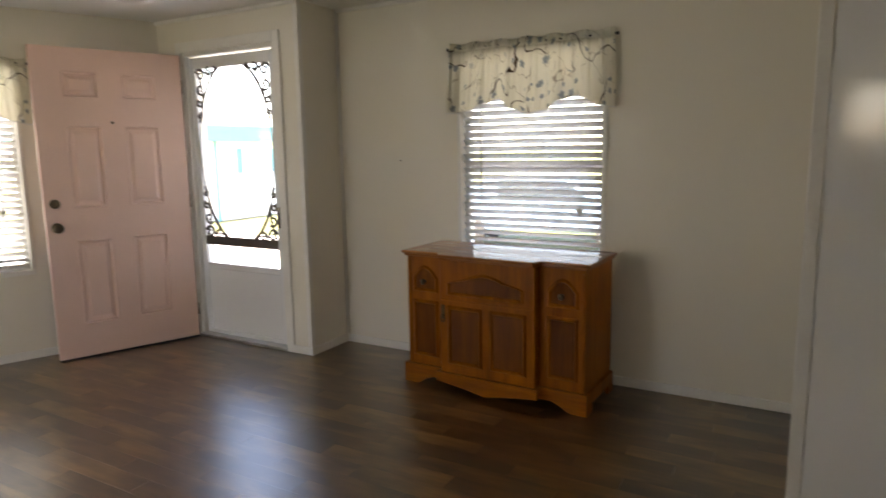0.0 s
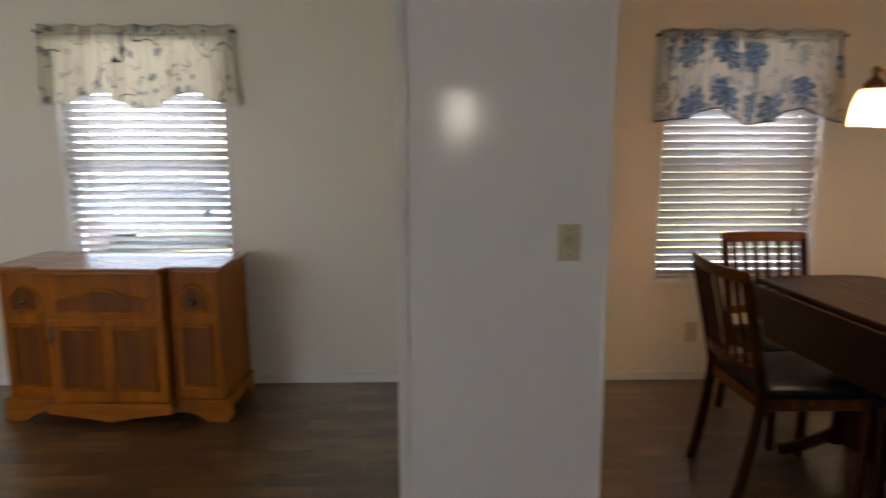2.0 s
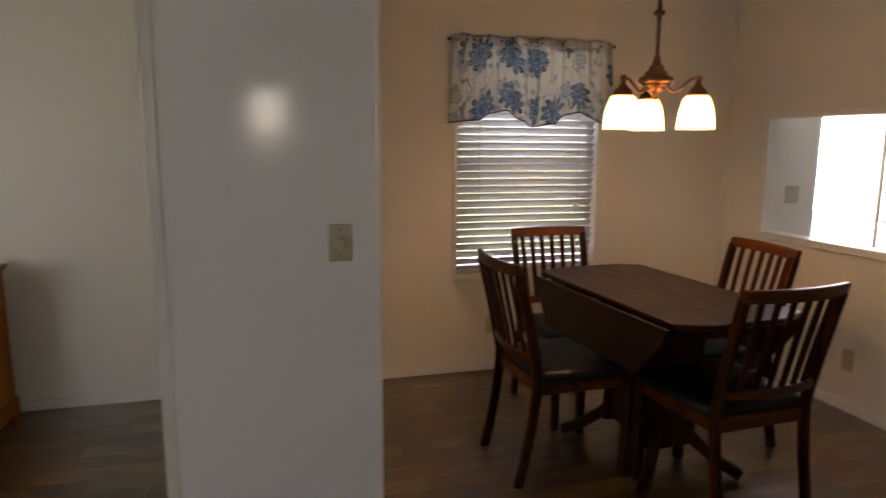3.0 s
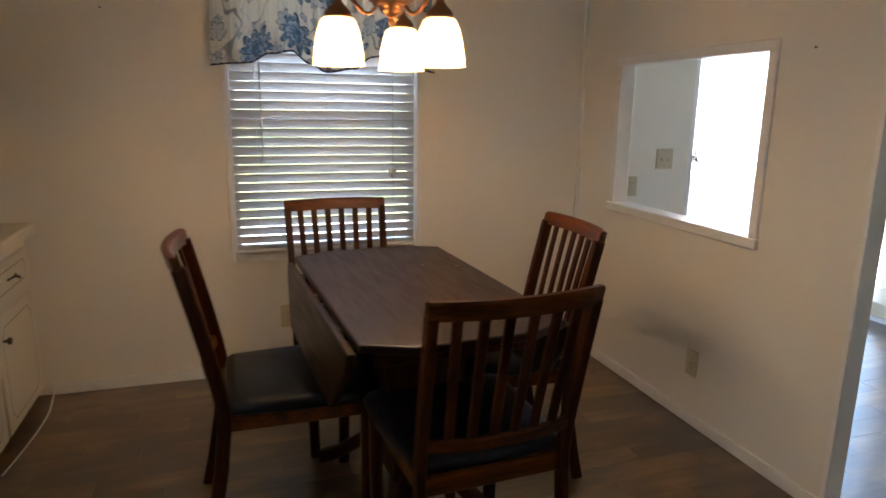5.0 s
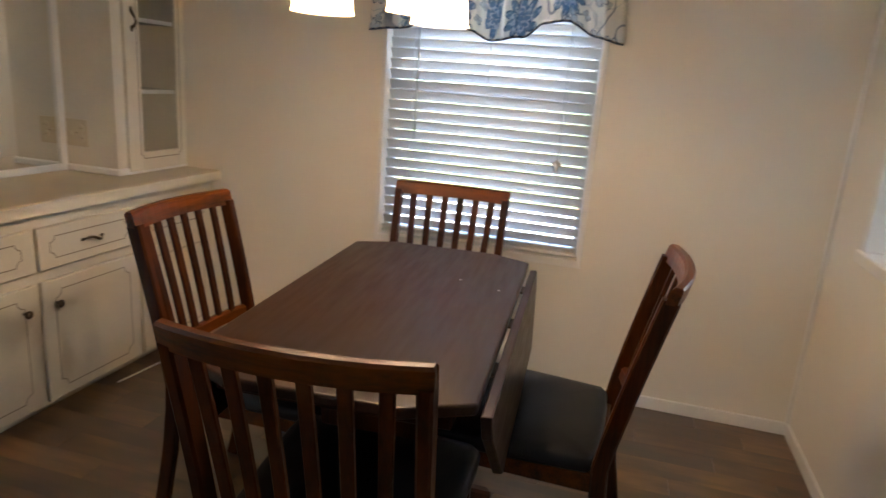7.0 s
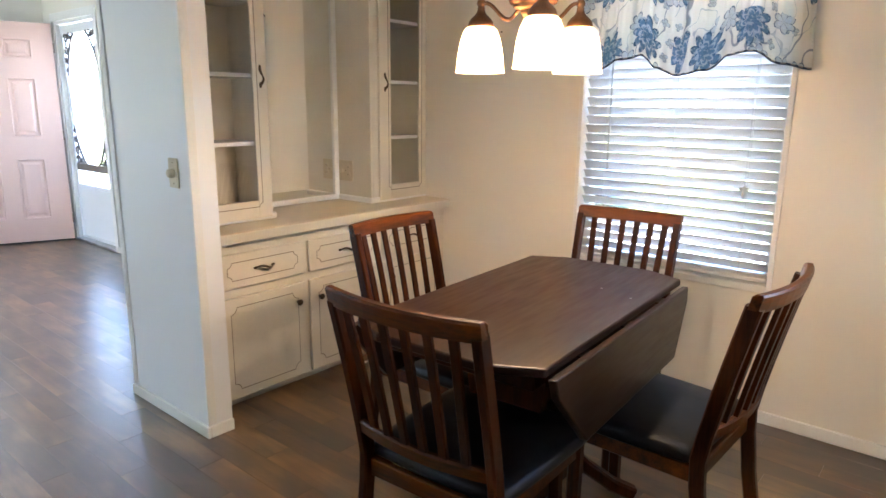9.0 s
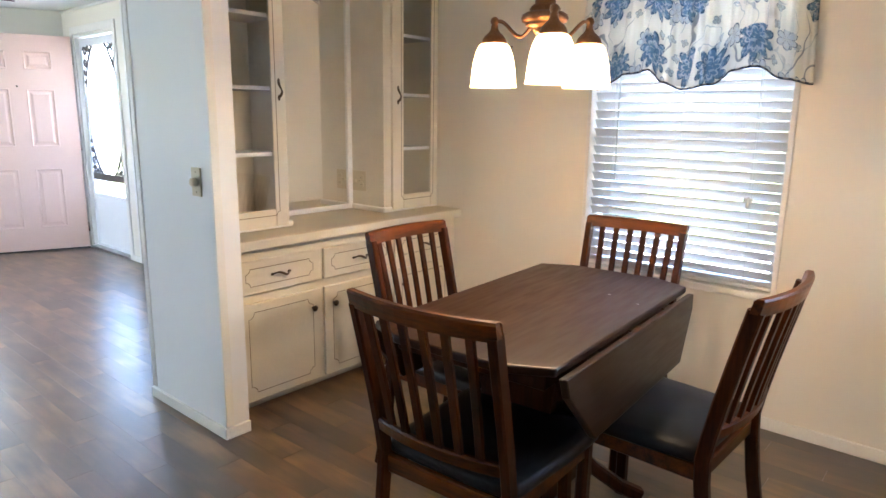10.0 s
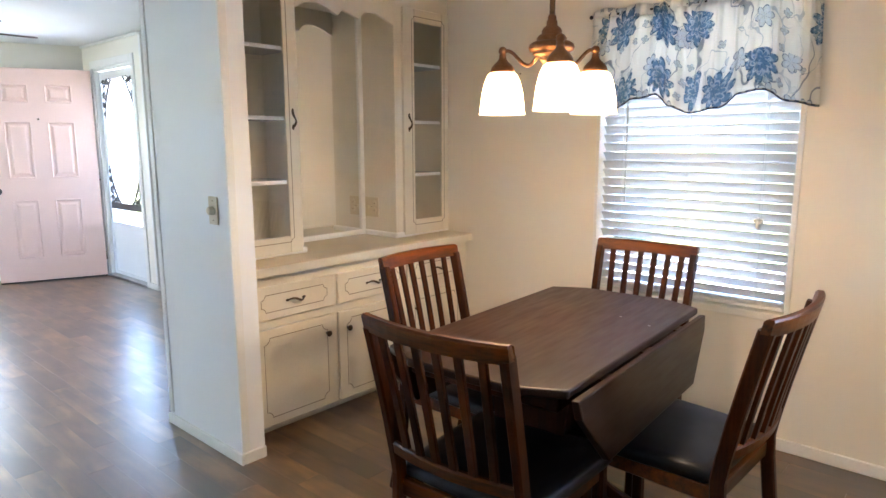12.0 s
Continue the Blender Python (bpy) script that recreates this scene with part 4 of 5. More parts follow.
def pull(parent, y, z, x):
    bm = bmesh.new()
    pts = [(x + 0.004 + 0.024 * math.sin(math.pi * k / 10), y - 0.045 + 0.009 * k, z + 0.008 * math.sin(2 * math.pi * k / 10)) for k in range(11)]
    tube(bm, pts, [0.003 + 0.003 * math.sin(math.pi * k / 10) for k in range(11)], 8)
    for yy in (y - 0.045, y + 0.045):
        bmesh.ops.create_uvsphere(bm, u_segments=8, v_segments=6, radius=0.008, matrix=pose(x + 0.003, yy, z) @ Matrix.Diagonal((0.5, 1.3, 0.8, 1)))
    part("drawer_pull", bm, M_BRONZE, parent, "aged bronze drawer pull")


def knob(parent, y, z, x):
    bm = bmesh.new()
    lathe(bm, [(0.006, 0), (0.005, 0.012), (0.013, 0.016), (0.015, 0.022), (0.010, 0.028), (0.002, 0.029)], 14, pose(x, y, z, 0, 90))
    part("knob", bm, M_BRONZE, parent, "aged bronze knob")


fx = D - 0.02
edges = [(0.042, 0.498), (0.518, 0.985), (1.005, 1.472)]
for i, (a, b) in enumerate(edges):
    fr = grooved(base, "drawer", a, b, 0.552, 0.706, fx, 0.045, 0.022, M_CAB)
    pull(fr, (a + b) / 2, 0.63, fx + 0.018)
    dr = grooved(base, "door", a, b, 0.055, 0.513, fx, 0.05, 0.03, M_CAB)
    ky = b - 0.055 if i == 0 else a + 0.055
    knob(dr, ky, 0.425, fx + 0.018)
bm = bmesh.new()
box(bm, D - 0.1, D - 0.072, 0, LEN, 0.0, 0.045)
part("toe_kick", bm, M_GROOVE, base)

ctr = thing("countertop", pose(0.30, Y0, CT - 0.045), "cream laminate countertop of the built-in hutch", "countertop")
bm = bmesh.new()
box(bm, 0, CX + 0.028 - 0.30, 0.0, LEN, 0.0, 0.045, 0.004)
part("slab", bm, M_COUNTER, ctr)
bm = bmesh.new()
box(bm, CX + 0.0285 - 0.30, CX + 0.031 - 0.30, 0.0, LEN, 0.002, 0.041)
part("edge_band", bm, M_CAB, ctr)

UX = 0.57
mirror = thing("mirror", pose(0.297, 0, 0), "frameless mirror at the back of the hutch niche", "mirror")
bm = bmesh.new()
box(bm, 0, 0.005, 2.483, 3.110, CT + 0.03, 2.08)
part("mirror_pane", bm, M_MIRROR, mirror)
for y in (2.56, 3.098):
    for z in (1.45,):
        bm = bmesh.new()
        box(bm, 0.005, 0.012, y - 0.008, y + 0.008, z - 0.008, z + 0.008, 0.002)
        part("clip", bm, M_ALU, mirror)
bm = bmesh.new()
box(bm, 0, 0.012, 2.483, 3.110, CT + 0.002, CT + 0.03, 0.003)
part("ledge", bm, M_TRIM, mirror)
bm = bmesh.new()
box(bm, 0.0055, 0.018, 3.080, 3.1105, CT + 0.03, 2.08, 0.003)
part("edge_strip", bm, M_TRIM, mirror, "white edge strip of the mirror")


def upper(y0, y1, glass_y, door_y, latch_y, label):
    """Wall-hung glazed cabinet; an open box with shelves behind a grooved glass door."""
    cab = thing("upper_cabinet", pose(0.30, 0, CT), label, "cabinet", "glazed upper cabinets")
    h = CEIL - CT - 0.003
    d = UX - 0.30
    t = 0.016
    for nm, b in (("side_panel", (0, d, y0, y0 + t, 0.03, h)), ("side_panel", (0, d, y1 - t, y1, 0.03, h)), ("back_panel", (0, 0.006, y0 + t, y1 - t, 0.03, h)), ("bottom_panel", (0.006, d, y0 + t, y1 - t, 0.03, 0.05)), ("top_panel", (0.006, d, y0 + t, y1 - t, h - 0.02, h))):
        bm = bmesh.new()
        box(bm, *b, 0.0015)
        part(nm, bm, M_CAB, cab)
    gz0, gz1 = 0.895 - CT, 1.99 - CT
    dz0, dz1 = 0.815 - CT, 2.06 - CT
    for nm, b in (("face_frame", (d - 0.018, d, y0 + t, door_y[0] + 0.012, 0.05, h - 0.02)), ("face_frame", (d - 0.018, d, door_y[1] - 0.012, y1 - t, 0.05, h - 0.02)), ("face_frame", (d - 0.018, d, door_y[0] + 0.012, door_y[1] - 0.012, dz1 - 0.012, h - 0.02))):
        if b[3] - b[2] > 0.003:
            bm = bmesh.new()
            box(bm, *b)
            part(nm, bm, M_CAB, cab)
    for z in (1.15, 1.45, 1.77):
        bm = bmesh.new()
        box(bm, 0.006, d - 0.03, y0 + t, y1 - t, z - CT - 0.009, z - CT + 0.009, 0.002)
        part("shelf", bm, M_WHITE, cab, "white shelf")
    bm = bmesh.new()
    a0, a1 = door_y
    for b in ((a0, glass_y[0], dz0, dz1), (glass_y[1], a1, dz0, dz1), (glass_y[0], glass_y[1], dz0, gz0), (glass_y[0], glass_y[1], gz1, dz1)):
        box(bm, d, d + 0.018, *b, 0.003)
    dr = part("door", bm, M_CAB, cab)
    # grooved line round the glass
    bm = bmesh.new()
    g0, g1, k0, k1, nn, wd = glass_y[0] - 0.022, glass_y[1] + 0.022, gz0 - 0.03, gz1 + 0.03, 0.02, 0.0032
    for b in ((g0, g0 + wd, k0 + nn, k1 - nn), (g1 - wd, g1, k0 + nn, k1 - nn), (g0 + nn, g1 - nn, k0, k0 + wd), (g0 + nn, g1 - nn, k1 - wd, k1)):
        box(bm, d + 0.0181, d + 0.0186, *b)
    for cy, cz, sy, sz in ((g0, k0, 1, 1), (g1, k0, -1, 1), (g0, k1, 1, -1), (g1, k1, -1, -1)):
        tube(bm, [(d + 0.0183, cy + sy * nn * math.cos(q), cz + sz * nn * math.sin(q)) for q in [j * math.pi / 10 for j in range(6)]], 0.0014, 5)
    part("groove_line", bm, M_GROOVE, dr)
    bm = bmesh.new()
    box(bm, d + 0.006, d + 0.009, glass_y[0], glass_y[1], gz0, gz1)
    part("pane", bm, M_GLASS, dr).visible_shadow = False
    bm = bmesh.new()
    z = 1.445 - CT
    tube(bm, [(d + 0.02 + 0.02 * math.sin(math.pi * j / 10), latch_y + 0.006 * math.sin(2 * math.pi * j / 10), z - 0.036 + 0.0072 * j) for j in range(11)], [0.0035 + 0.003 * abs(math.cos(math.pi * j / 10)) for j in range(11)], 8)
    for zz in (z - 0.037, z + 0.037):
        bmesh.ops.create_uvsphere(bm, u_segments=8, v_segments=6, radius=0.009, matrix=pose(d + 0.02, latch_y, zz) @ Matrix.Diagonal((0.5, 0.8, 1.5, 1)))
    part("handle", bm, M_BRONZE, dr, "aged bronze handle")
    bm = bmesh.new()
    box(bm, 0.012, d + 0.014, y0 - (0.012 if y0 > 2.5 else 0.0), y1 + (0.014 if y1 < 3.0 else -0.001), 0.001, 0.03, 0.006)
    part("base_moulding", bm, M_TRIM, cab)
    return cab


upper(Y0 + 0.001, 2.478, (2.160, 2.392), (2.085, 2.462), 2.430, "cream glazed upper cabinet with empty shelves, beside the end wall")
upper(3.112, NORTH - 0.002, (3.252, 3.478), (3.165, 3.538), 3.205, "cream glazed upper cabinet with empty shelves, beside the window wall")

board_t = thing("scalloped_valance_board", pose(UX - 0.018, 2.479, 0), "cream scalloped wooden board above the niche", "valance board")
bm = bmesh.new()
apron(bm, 0.0, 0.632, 0.0, ((0.0, 1.955), (0.04, 1.972), (0.1, 1.99), (0.19, 1.998), (0.29, 1.985), (0.36, 1.966), (0.41, 1.953), (0.44, 1.987), (0.50, 1.978), (0.57, 1.965), (0.63, 1.955), (0.66, 1.985), (0.72, 1.998), (0.8, 2.0), (0.9, 1.982), (1.0, 1.955)), CEIL - 0.002, 0.018)
bmesh.ops.transform(bm, matrix=Matrix(((0, -1, 0, 0.018), (1, 0, 0, 0), (0, 0, 1, 0), (0, 0, 0, 1))), verts=bm.verts)
part("board", bm, M_CAB, board_t)
bm = bmesh.new()
box(bm, -0.235, -0.001, 0.0, 0.632, 2.085, 2.10)
part("niche_top", bm, M_CAB, board_t)

# ---- dining table ----
TZ = 0.759
table = thing("drop_leaf_table", pose(2.112, 2.335, 0, 0, 0, 3.5), "dark brown drop-leaf dining table with both leaves folded down", "table")
tw, tl, cut, nip = 0.288, 0.545, 0.06, 0.125
oct_pts = [(-tw + nip, -tl), (tw - nip, -tl), (tw, -tl + cut), (tw, tl - cut), (tw - nip, tl), (-tw + nip, tl), (-tw, tl - cut), (-tw, -tl + cut)]
bm = bmesh.new()
prism(bm, oct_pts, TZ - 0.024, TZ)
tt = part("tabletop", bm, M_TABLE, table, "worn dark brown table top")
bv = tt.modifiers.new("edge", "BEVEL")
bv.width, bv.segments, bv.limit_method = 0.006, 3, "ANGLE"
for fx, fy in ((0.235, 0.16), (0.12, 0.21)):
    bm = bmesh.new()
    prism(bm, [(fx - 0.004, fy), (fx, fy - 0.0025), (fx + 0.005, fy + 0.001), (fx + 0.001, fy + 0.0035)], TZ - 0.0005, TZ + 0.0006)
    part("paint_fleck", bm, M_WHITE, table, "tiny fleck of white paint")
for sx in (-1, 1):
    bm = bmesh.new()
    prism(bm, [(0.0, -tl + cut), (0.0, tl - cut), (0.05, tl - cut - 0.012), (0.205, tl - cut - 0.15), (0.205, -tl + cut + 0.15), (0.05, -tl + cut + 0.012)], -0.011, 0.011)
    lf = part("leaf", bm, M_TABLE, table, "folded table leaf")
    lf.matrix_basis = pose(sx * (tw + 0.016), 0, TZ - 0.022) @ (pose(0, 0, 0, 0, 85, 0) if sx > 0 else pose(0, 0, 0, 0, 95, 0))
    bv = lf.modifiers.new("edge", "BEVEL")
    bv.width, bv.segments, bv.limit_method = 0.004, 2, "ANGLE"
    for y in (-0.28, 0.0, 0.28):
        bm = bmesh.new()
        box(bm, sx * (tw + 0.008) - 0.014, sx * (tw + 0.008) + 0.014, y - 0.03, y + 0.03, TZ - 0.030, TZ - 0.025, 0.001)
        part("hinge", bm, M_BRONZE, table)
bm = bmesh.new()
box(bm, -tw + 0.05, tw - 0.05, -tl + 0.1, tl - 0.1, TZ - 0.085, TZ - 0.0245, 0.003)
part("apron", bm, M_DARK, table)
for y in (-0.16, 0.16):
    bm = bmesh.new()
    pr = [(-0.15, TZ - 0.086), (0.15, TZ - 0.086), (0.13, 0.55), (0.10, 0.30), (0.115, 0.12), (-0.115, 0.12), (-0.10, 0.30), (-0.13, 0.55)]
    prism(bm, pr, y - 0.018, y + 0.018, Matrix(((1, 0, 0, 0), (0, 0, 1, 0), (0, 1, 0, 0), (0, 0, 0, 1))))
    part("pedestal_panel", bm, M_DARK, table)
bm = bmesh.new()
box(bm, -0.09, 0.09, -0.142, 0.142, 0.13, 0.60, 0.004)
part("pedestal_core", bm, M_DARK, table)
for sx in (-1, 1):
    for sy in (-1, 1):
        bm = bmesh.new()
        bar(bm, [(sx * 0.06, sy * 0.15, 0.20), (sx * 0.11, sy * 0.20, 0.13), (sx * 0.18, sy * 0.26, 0.06), (sx * 0.24, sy * 0.31, 0.022)], 0.045, 0.045)
        part("foot", bm, M_DARK, table)

# ---- dining chairs ----
chair = thing("dining_chair", pose(2.02, 2.870, 0, 0, 0, 2), "dark brown slat-back chair with black leather seat, below the window", "chair", "chairs round the table")


def back_y(z):
    return 0.226 + (0.099 * ((z - 0.45) / 0.455) ** 1.15 if z > 0.45 else 0.07 * ((0.45 - z) / 0.45) ** 1.6)


def bow(x):
    return 0.034 * (1 - (x / 0.22) ** 2)


bw = 0.205
for sx in (-1, 1):
    bm = bmesh.new()
    bar(bm, [(sx * (bw - 0.012 + 0.012 * z / 0.9), back_y(z), z) for z in (0.0, 0.1, 0.25, 0.38, 0.45, 0.52, 0.62, 0.72, 0.82, 0.88)], 0.026, 0.040, (0, -1, 0))
    part("back_post", bm, M_DARK, chair)
    bm = bmesh.new()
    bar(bm, [(sx * 0.190, -0.185, 0.0), (sx * 0.195, -0.19, 0.20), (sx * 0.197, -0.19, 0.425)], 0.036, 0.036, (0, -1, 0))
    part("leg", bm, M_DARK, chair)
    bm = bmesh.new()
    bar(bm, [(sx * 0.195, -0.175, 0.405), (sx * 0.19, 0.22, 0.405)], 0.02, 0.05)
    part("seat_rail", bm, M_DARK_X, chair)
for y, z in ((-0.19, 0.405), (0.218, 0.405)):
    bm = bmesh.new()
    bar(bm, [(-0.185, y, z), (0.185, y, z)], 0.02, 0.05)
    part("seat_rail", bm, M_DARK_X, chair)


def rail(z0, z1, th, w0, w1):
    """Bowed back rail between two heights."""
    bm = bmesh.new()
    n = 12
    rows = []
    for i in range(n + 1):
        u = i / n * 2 - 1
        ring = []
        for z, w, o in ((z0, w0, -th / 2), (z1 - 0.006, w1, -th / 2), (z1, w1 - 0.003, -th / 2 + 0.005), (z1, w1 - 0.003, th / 2 - 0.005), (z1 - 0.006, w1, th / 2), (z0, w0, th / 2)):
            x = u * w
            ring.append(bm.verts.new((x, back_y(z) + bow(x) + o, z)))
        rows.append(ring)
    for r0, r1 in zip(rows, rows[1:]):
        for k in range(6):
            f = bm.faces.new((r0[k], r0[(k + 1) % 6], r1[(k + 1) % 6], r1[k]))
    bm.faces.new(rows[0][::-1])
    bm.faces.new(rows[-1])
    return bm


part("top_rail", rail(0.868, 0.914, 0.025, 0.2175, 0.2185), M_DARK_X, chair)
part("lower_rail", rail(0.515, 0.550, 0.020, 0.192, 0.192), M_DARK_X, chair)
for k in range(6):
    x = -0.148 + k * 0.0592
    bm = bmesh.new()
    bar(bm, [(x * (0.93 + 0.09 * (z - 0.53) / 0.33), back_y(z) + bow(x), z) for z in (0.54, 0.62, 0.70, 0.78, 0.868)], 0.024, 0.012, (0, -1, 0))
    part("back_slat", bm, M_DARK, chair)
bm = bmesh.new()
seat = [(-0.186, 0.212), (-0.1, 0.218), (0.0, 0.22), (0.1, 0.218), (0.186, 0.212), (0.205, 0.2), (0.21, 0.15), (0.222, 0.0), (0.23, -0.15), (0.228, -0.205), (0.205, -0.228), (0.1, -0.24), (0.0, -0.243), (-0.1, -0.24), (-0.205, -0.228), (-0.228, -0.205), (-0.23, -0.15), (-0.222, 0.0), (-0.21, 0.15), (-0.205, 0.2)]
rings = []
for s, z in ((0.97, 0.431), (1.0, 0.438), (1.005, 0.452), (0.99, 0.464), (0.96, 0.471), (0.85, 0.477), (0.5, 0.481)):
    rings.append([bm.verts.new((x * s, y * s, z)) for x, y in seat])
for r0, r1 in zip(rings, rings[1:]):
    for k in range(20):
        f = bm.faces.new((r0[k], r0[(k + 1) % 20], r1[(k + 1) % 20], r1[k]))
        f.smooth = True
bm.faces.new(rings[0][::-1])
bm.faces.new(rings[-1]).smooth = True
st = part("seat", bm, M_LEATHER, chair, "black leather seat pad")
for x, y, rz, lab in ((1.753, 2.418, 91.4, "dark brown slat-back chair with black leather seat, beside the hutch"), (2.168, 1.981, 183.2, "dark brown slat-back chair with black leather seat, facing the window"), (2.438, 2.465, -92.2, "dark brown slat-back chair with black seat, beside the pass-through wall")):
    tagged(copy_thing(chair, pose(x, y, 0, 0, 0, rz)), lab)

# ---- thin cable along the cabinet foot ----
cable = thing("cable", pose(0.70, 3.1, 0), "thin white cable lying along the cabinet foot", "cable")
bm = bmesh.new()
tube(bm, [(0.05 + 0.035 * math.sin(t * 2.2), -0.25 + 0.62 * t, 0.005 + (0.0 if t < 0.8 else (t - 0.8) * 0.2)) for t in [k / 16 for k in range(17)]], 0.0035, 6)
part("wire", bm, M_CORD, cable)

# ---- chandelier ----
CH = (2.060, 2.337)
lamp = thing("chandelier", pose(CH[0], CH[1], 0), "copper three-arm chandelier with lit frosted bell shades", "chandelier")
bm = bmesh.new()
lathe(bm, [(0.004, 2.279), (0.06, 2.275), (0.055, 2.255), (0.02, 2.24), (0.008, 2.23)], 24)
part("canopy", bm, M_COPPER, lamp)
bm = bmesh.new()
lathe(bm, [(0.0085, 1.71), (0.0085, 1.855), (0.011, 1.860), (0.011, 1.870), (0.020, 1.873), (0.0235, 1.880), (0.020, 1.887), (0.011, 1.890), (0.010, 1.902), (0.0085, 1.905), (0.0085, 2.235)], 16)
part("rod", bm, M_BRONZE, lamp)
bm = bmesh.new()
lathe(bm, [(0.003, 1.543), (0.010, 1.546), (0.013, 1.555), (0.009, 1.562), (0.016, 1.568), (0.030, 1.577), (0.036, 1.587), (0.034, 1.592), (0.050, 1.596), (0.058, 1.601), (0.054, 1.605), (0.066, 1.610), (0.070, 1.619), (0.067, 1.629), (0.056, 1.636), (0.044, 1.640), (0.046, 1.646), (0.040, 1.655), (0.030, 1.661), (0.031, 1.668), (0.026, 1.677), (0.017, 1.684), (0.016, 1.697), (0.0125, 1.702), (0.0135, 1.707), (0.0115, 1.712), (0.009, 1.717)], 32)
part("hub", bm, M_COPPER, lamp)
for az in (-100, 24, 139):
    a = radians(az)
    dx, dy = math.sin(a), math.cos(a)
    R = 0.165
    bm = bmesh.new()
    pts = []
    for k in range(25):
        u = k / 24
        r = 0.044 + (R - 0.044) * u
        # S curve: out of the hub, a dip, then up and over to the ball above the shade
        if u < 0.26:
            z = 1.600 - 0.028 * math.sin(u / 0.26 * math.pi / 2)
        else:
            z = 1.572 + 0.049 * (0.5 - 0.5 * math.cos(math.pi * min(1.0, (u - 0.26) / 0.62)))
        pts.append((dx * r, dy * r, z))
    tube(bm, pts, 0.0058, 10)
    arm = part("arm", bm, M_COPPER, lamp)
    bm = bmesh.new()
    lathe(bm, [(0.038, 1.553), (0.0395, 1.558), (0.036, 1.570), (0.028, 1.580), (0.018, 1.589), (0.0125, 1.597), (0.0105, 1.605), (0.012, 1.608), (0.009, 1.611), (0.0125, 1.616), (0.0135, 1.622), (0.011, 1.630), (0.006, 1.634), (0.001, 1.635)], 20, pose(dx * R, dy * R, 0))
    part("socket_cup", bm, M_COPPER, lamp)
    bm = bmesh.new()
    lathe(bm, [(0.032, 1.56), (0.047, 1.548), (0.057, 1.525), (0.064, 1.495), (0.0685, 1.462), (0.071, 1.434), (0.074, 1.424), (0.071, 1.424), (0.068, 1.434), (0.0655, 1.462), (0.061, 1.495), (0.054, 1.525), (0.044, 1.546), (0.029, 1.558)], 32, pose(dx * R, dy * R, 0), False)
    part("shade", bm, M_SHADE, lamp, "frosted glass bell shade, lit")
    bm = bmesh.new()
    bmesh.ops.create_uvsphere(bm, u_segments=14, v_segments=10, radius=0.024, matrix=pose(dx * R, dy * R, 1.475) @ Matrix.Diagonal((1, 1, 1.25, 1)))
    part("bulb", bm, M_BULB, lamp)
    pl = bpy.data.lights.new("bulb_light", "POINT")
    pl.energy, pl.color, pl.shadow_soft_size = BULB_W, (1.0, 0.70, 0.40), 0.03
    lo = new("bulb_light", pl)
    lo.location = (CH[0] + dx * R, CH[1] + dy * R, 1.444)

# ---- wall plates ----


def plate(m, label, kind, gang=1):
    """Wall plate; local x across, y out of the wall, z up from its centre."""
    w = 0.07 if gang == 1 else 0.112
    p = thing("wall_outlet" if kind == "outlet" else "light_switch", m, label, "outlet" if kind == "outlet" else "switch", "wall plates")
    bm = bmesh.new()
    box(bm, -w / 2, w / 2, 0.0, 0.006, -0.057, 0.057, 0.0025)
    part("plate", bm, M_PLATE, p)
    for x in ([0] if gang == 1 else [-0.023, 0.023]):
        if kind == "outlet" and x <= 0:
            for z in (-0.02, 0.02):
                bm = bmesh.new()
                lathe(bm, [(0.0165, 0), (0.0165, 0.003)], 16, pose(x, 0.006, z, -90))
                rc = part("receptacle", bm, M_PLATE, p)
                for dx, hh in ((-0.006, 0.008), (0.006, 0.006)):
                    bm = bmesh.new()
                    box(bm, x + dx - 0.001, x + dx + 0.001, 0.009, 0.0095, z - hh / 2, z + hh / 2)
                    part("slot", bm, M_PLATE_DARK, rc)
        elif kind == "dimmer":
            bm = bmesh.new()
            lathe(bm, [(0.018, 0), (0.018, 0.006), (0.016, 0.02), (0.013, 0.022), (0.003, 0.022)], 20, pose(x, 0.006, 0, -90))
            part("dimmer_knob", bm, M_PLATE, p, "round cream dimmer knob")
        else:
            bm = bmesh.new()
            box(bm, x - 0.005, x + 0.005, 0.006, 0.016, -0.01, 0.006, 0.002)
            part("toggle", bm, M_PLATE, p)
    bm = bmesh.new()
    for z in ((-0.04, 0.04) if kind != "outlet" else (0.0,)):
        lathe(bm, [(0.003, 0), (0.002, 0.001)], 8, pose(0, 0.006, z, -90))
    part("screw", bm, M_BRONZE, p)
    return p


plate(pose(0.738, PART_Y, 1.066, 0, 0, 180), "almond dimmer switch plate with round knob", "dimmer")
plate(pose(1.815, NORTH, 0.285, 0, 0, 180), "almond wall outlet below the dining window", "outlet")
plate(pose(EAST, 2.508, 0.268, 0, 0, 90), "almond wall outlet below the pass-through", "outlet")
plate(pose(0.372, 3.112, 0.968, 0, 0, 180), "almond double plate inside the hutch niche", "outlet", 2)
plate(pose(3.947, NORTH, 1.037, 0, 0, 180), "almond double switch plate beside the sliding door", "switch", 2)
plate(pose(3.742, NORTH, 0.885, 0, 0, 180), "almond outlet on the kitchen wall", "outlet")

for m in (pose(1.10, NORTH, 1.698, 0, 0, 180), pose(EAST, 2.085, 1.516, 0, 0, 90), pose(-2.124, NORTH, 1.285, 0, 0, 180)):
    nl = thing("nail", m, "small dark nail in the painted wall", "nail", "nails")
    bm = bmesh.new()
    lathe(bm, [(0.0016, 0.0), (0.0016, 0.008), (0.0042, 0.009), (0.0042, 0.0105)], 8, pose(0, 0, 0, -90))
    part("shank", bm, M_BRONZE, nl)

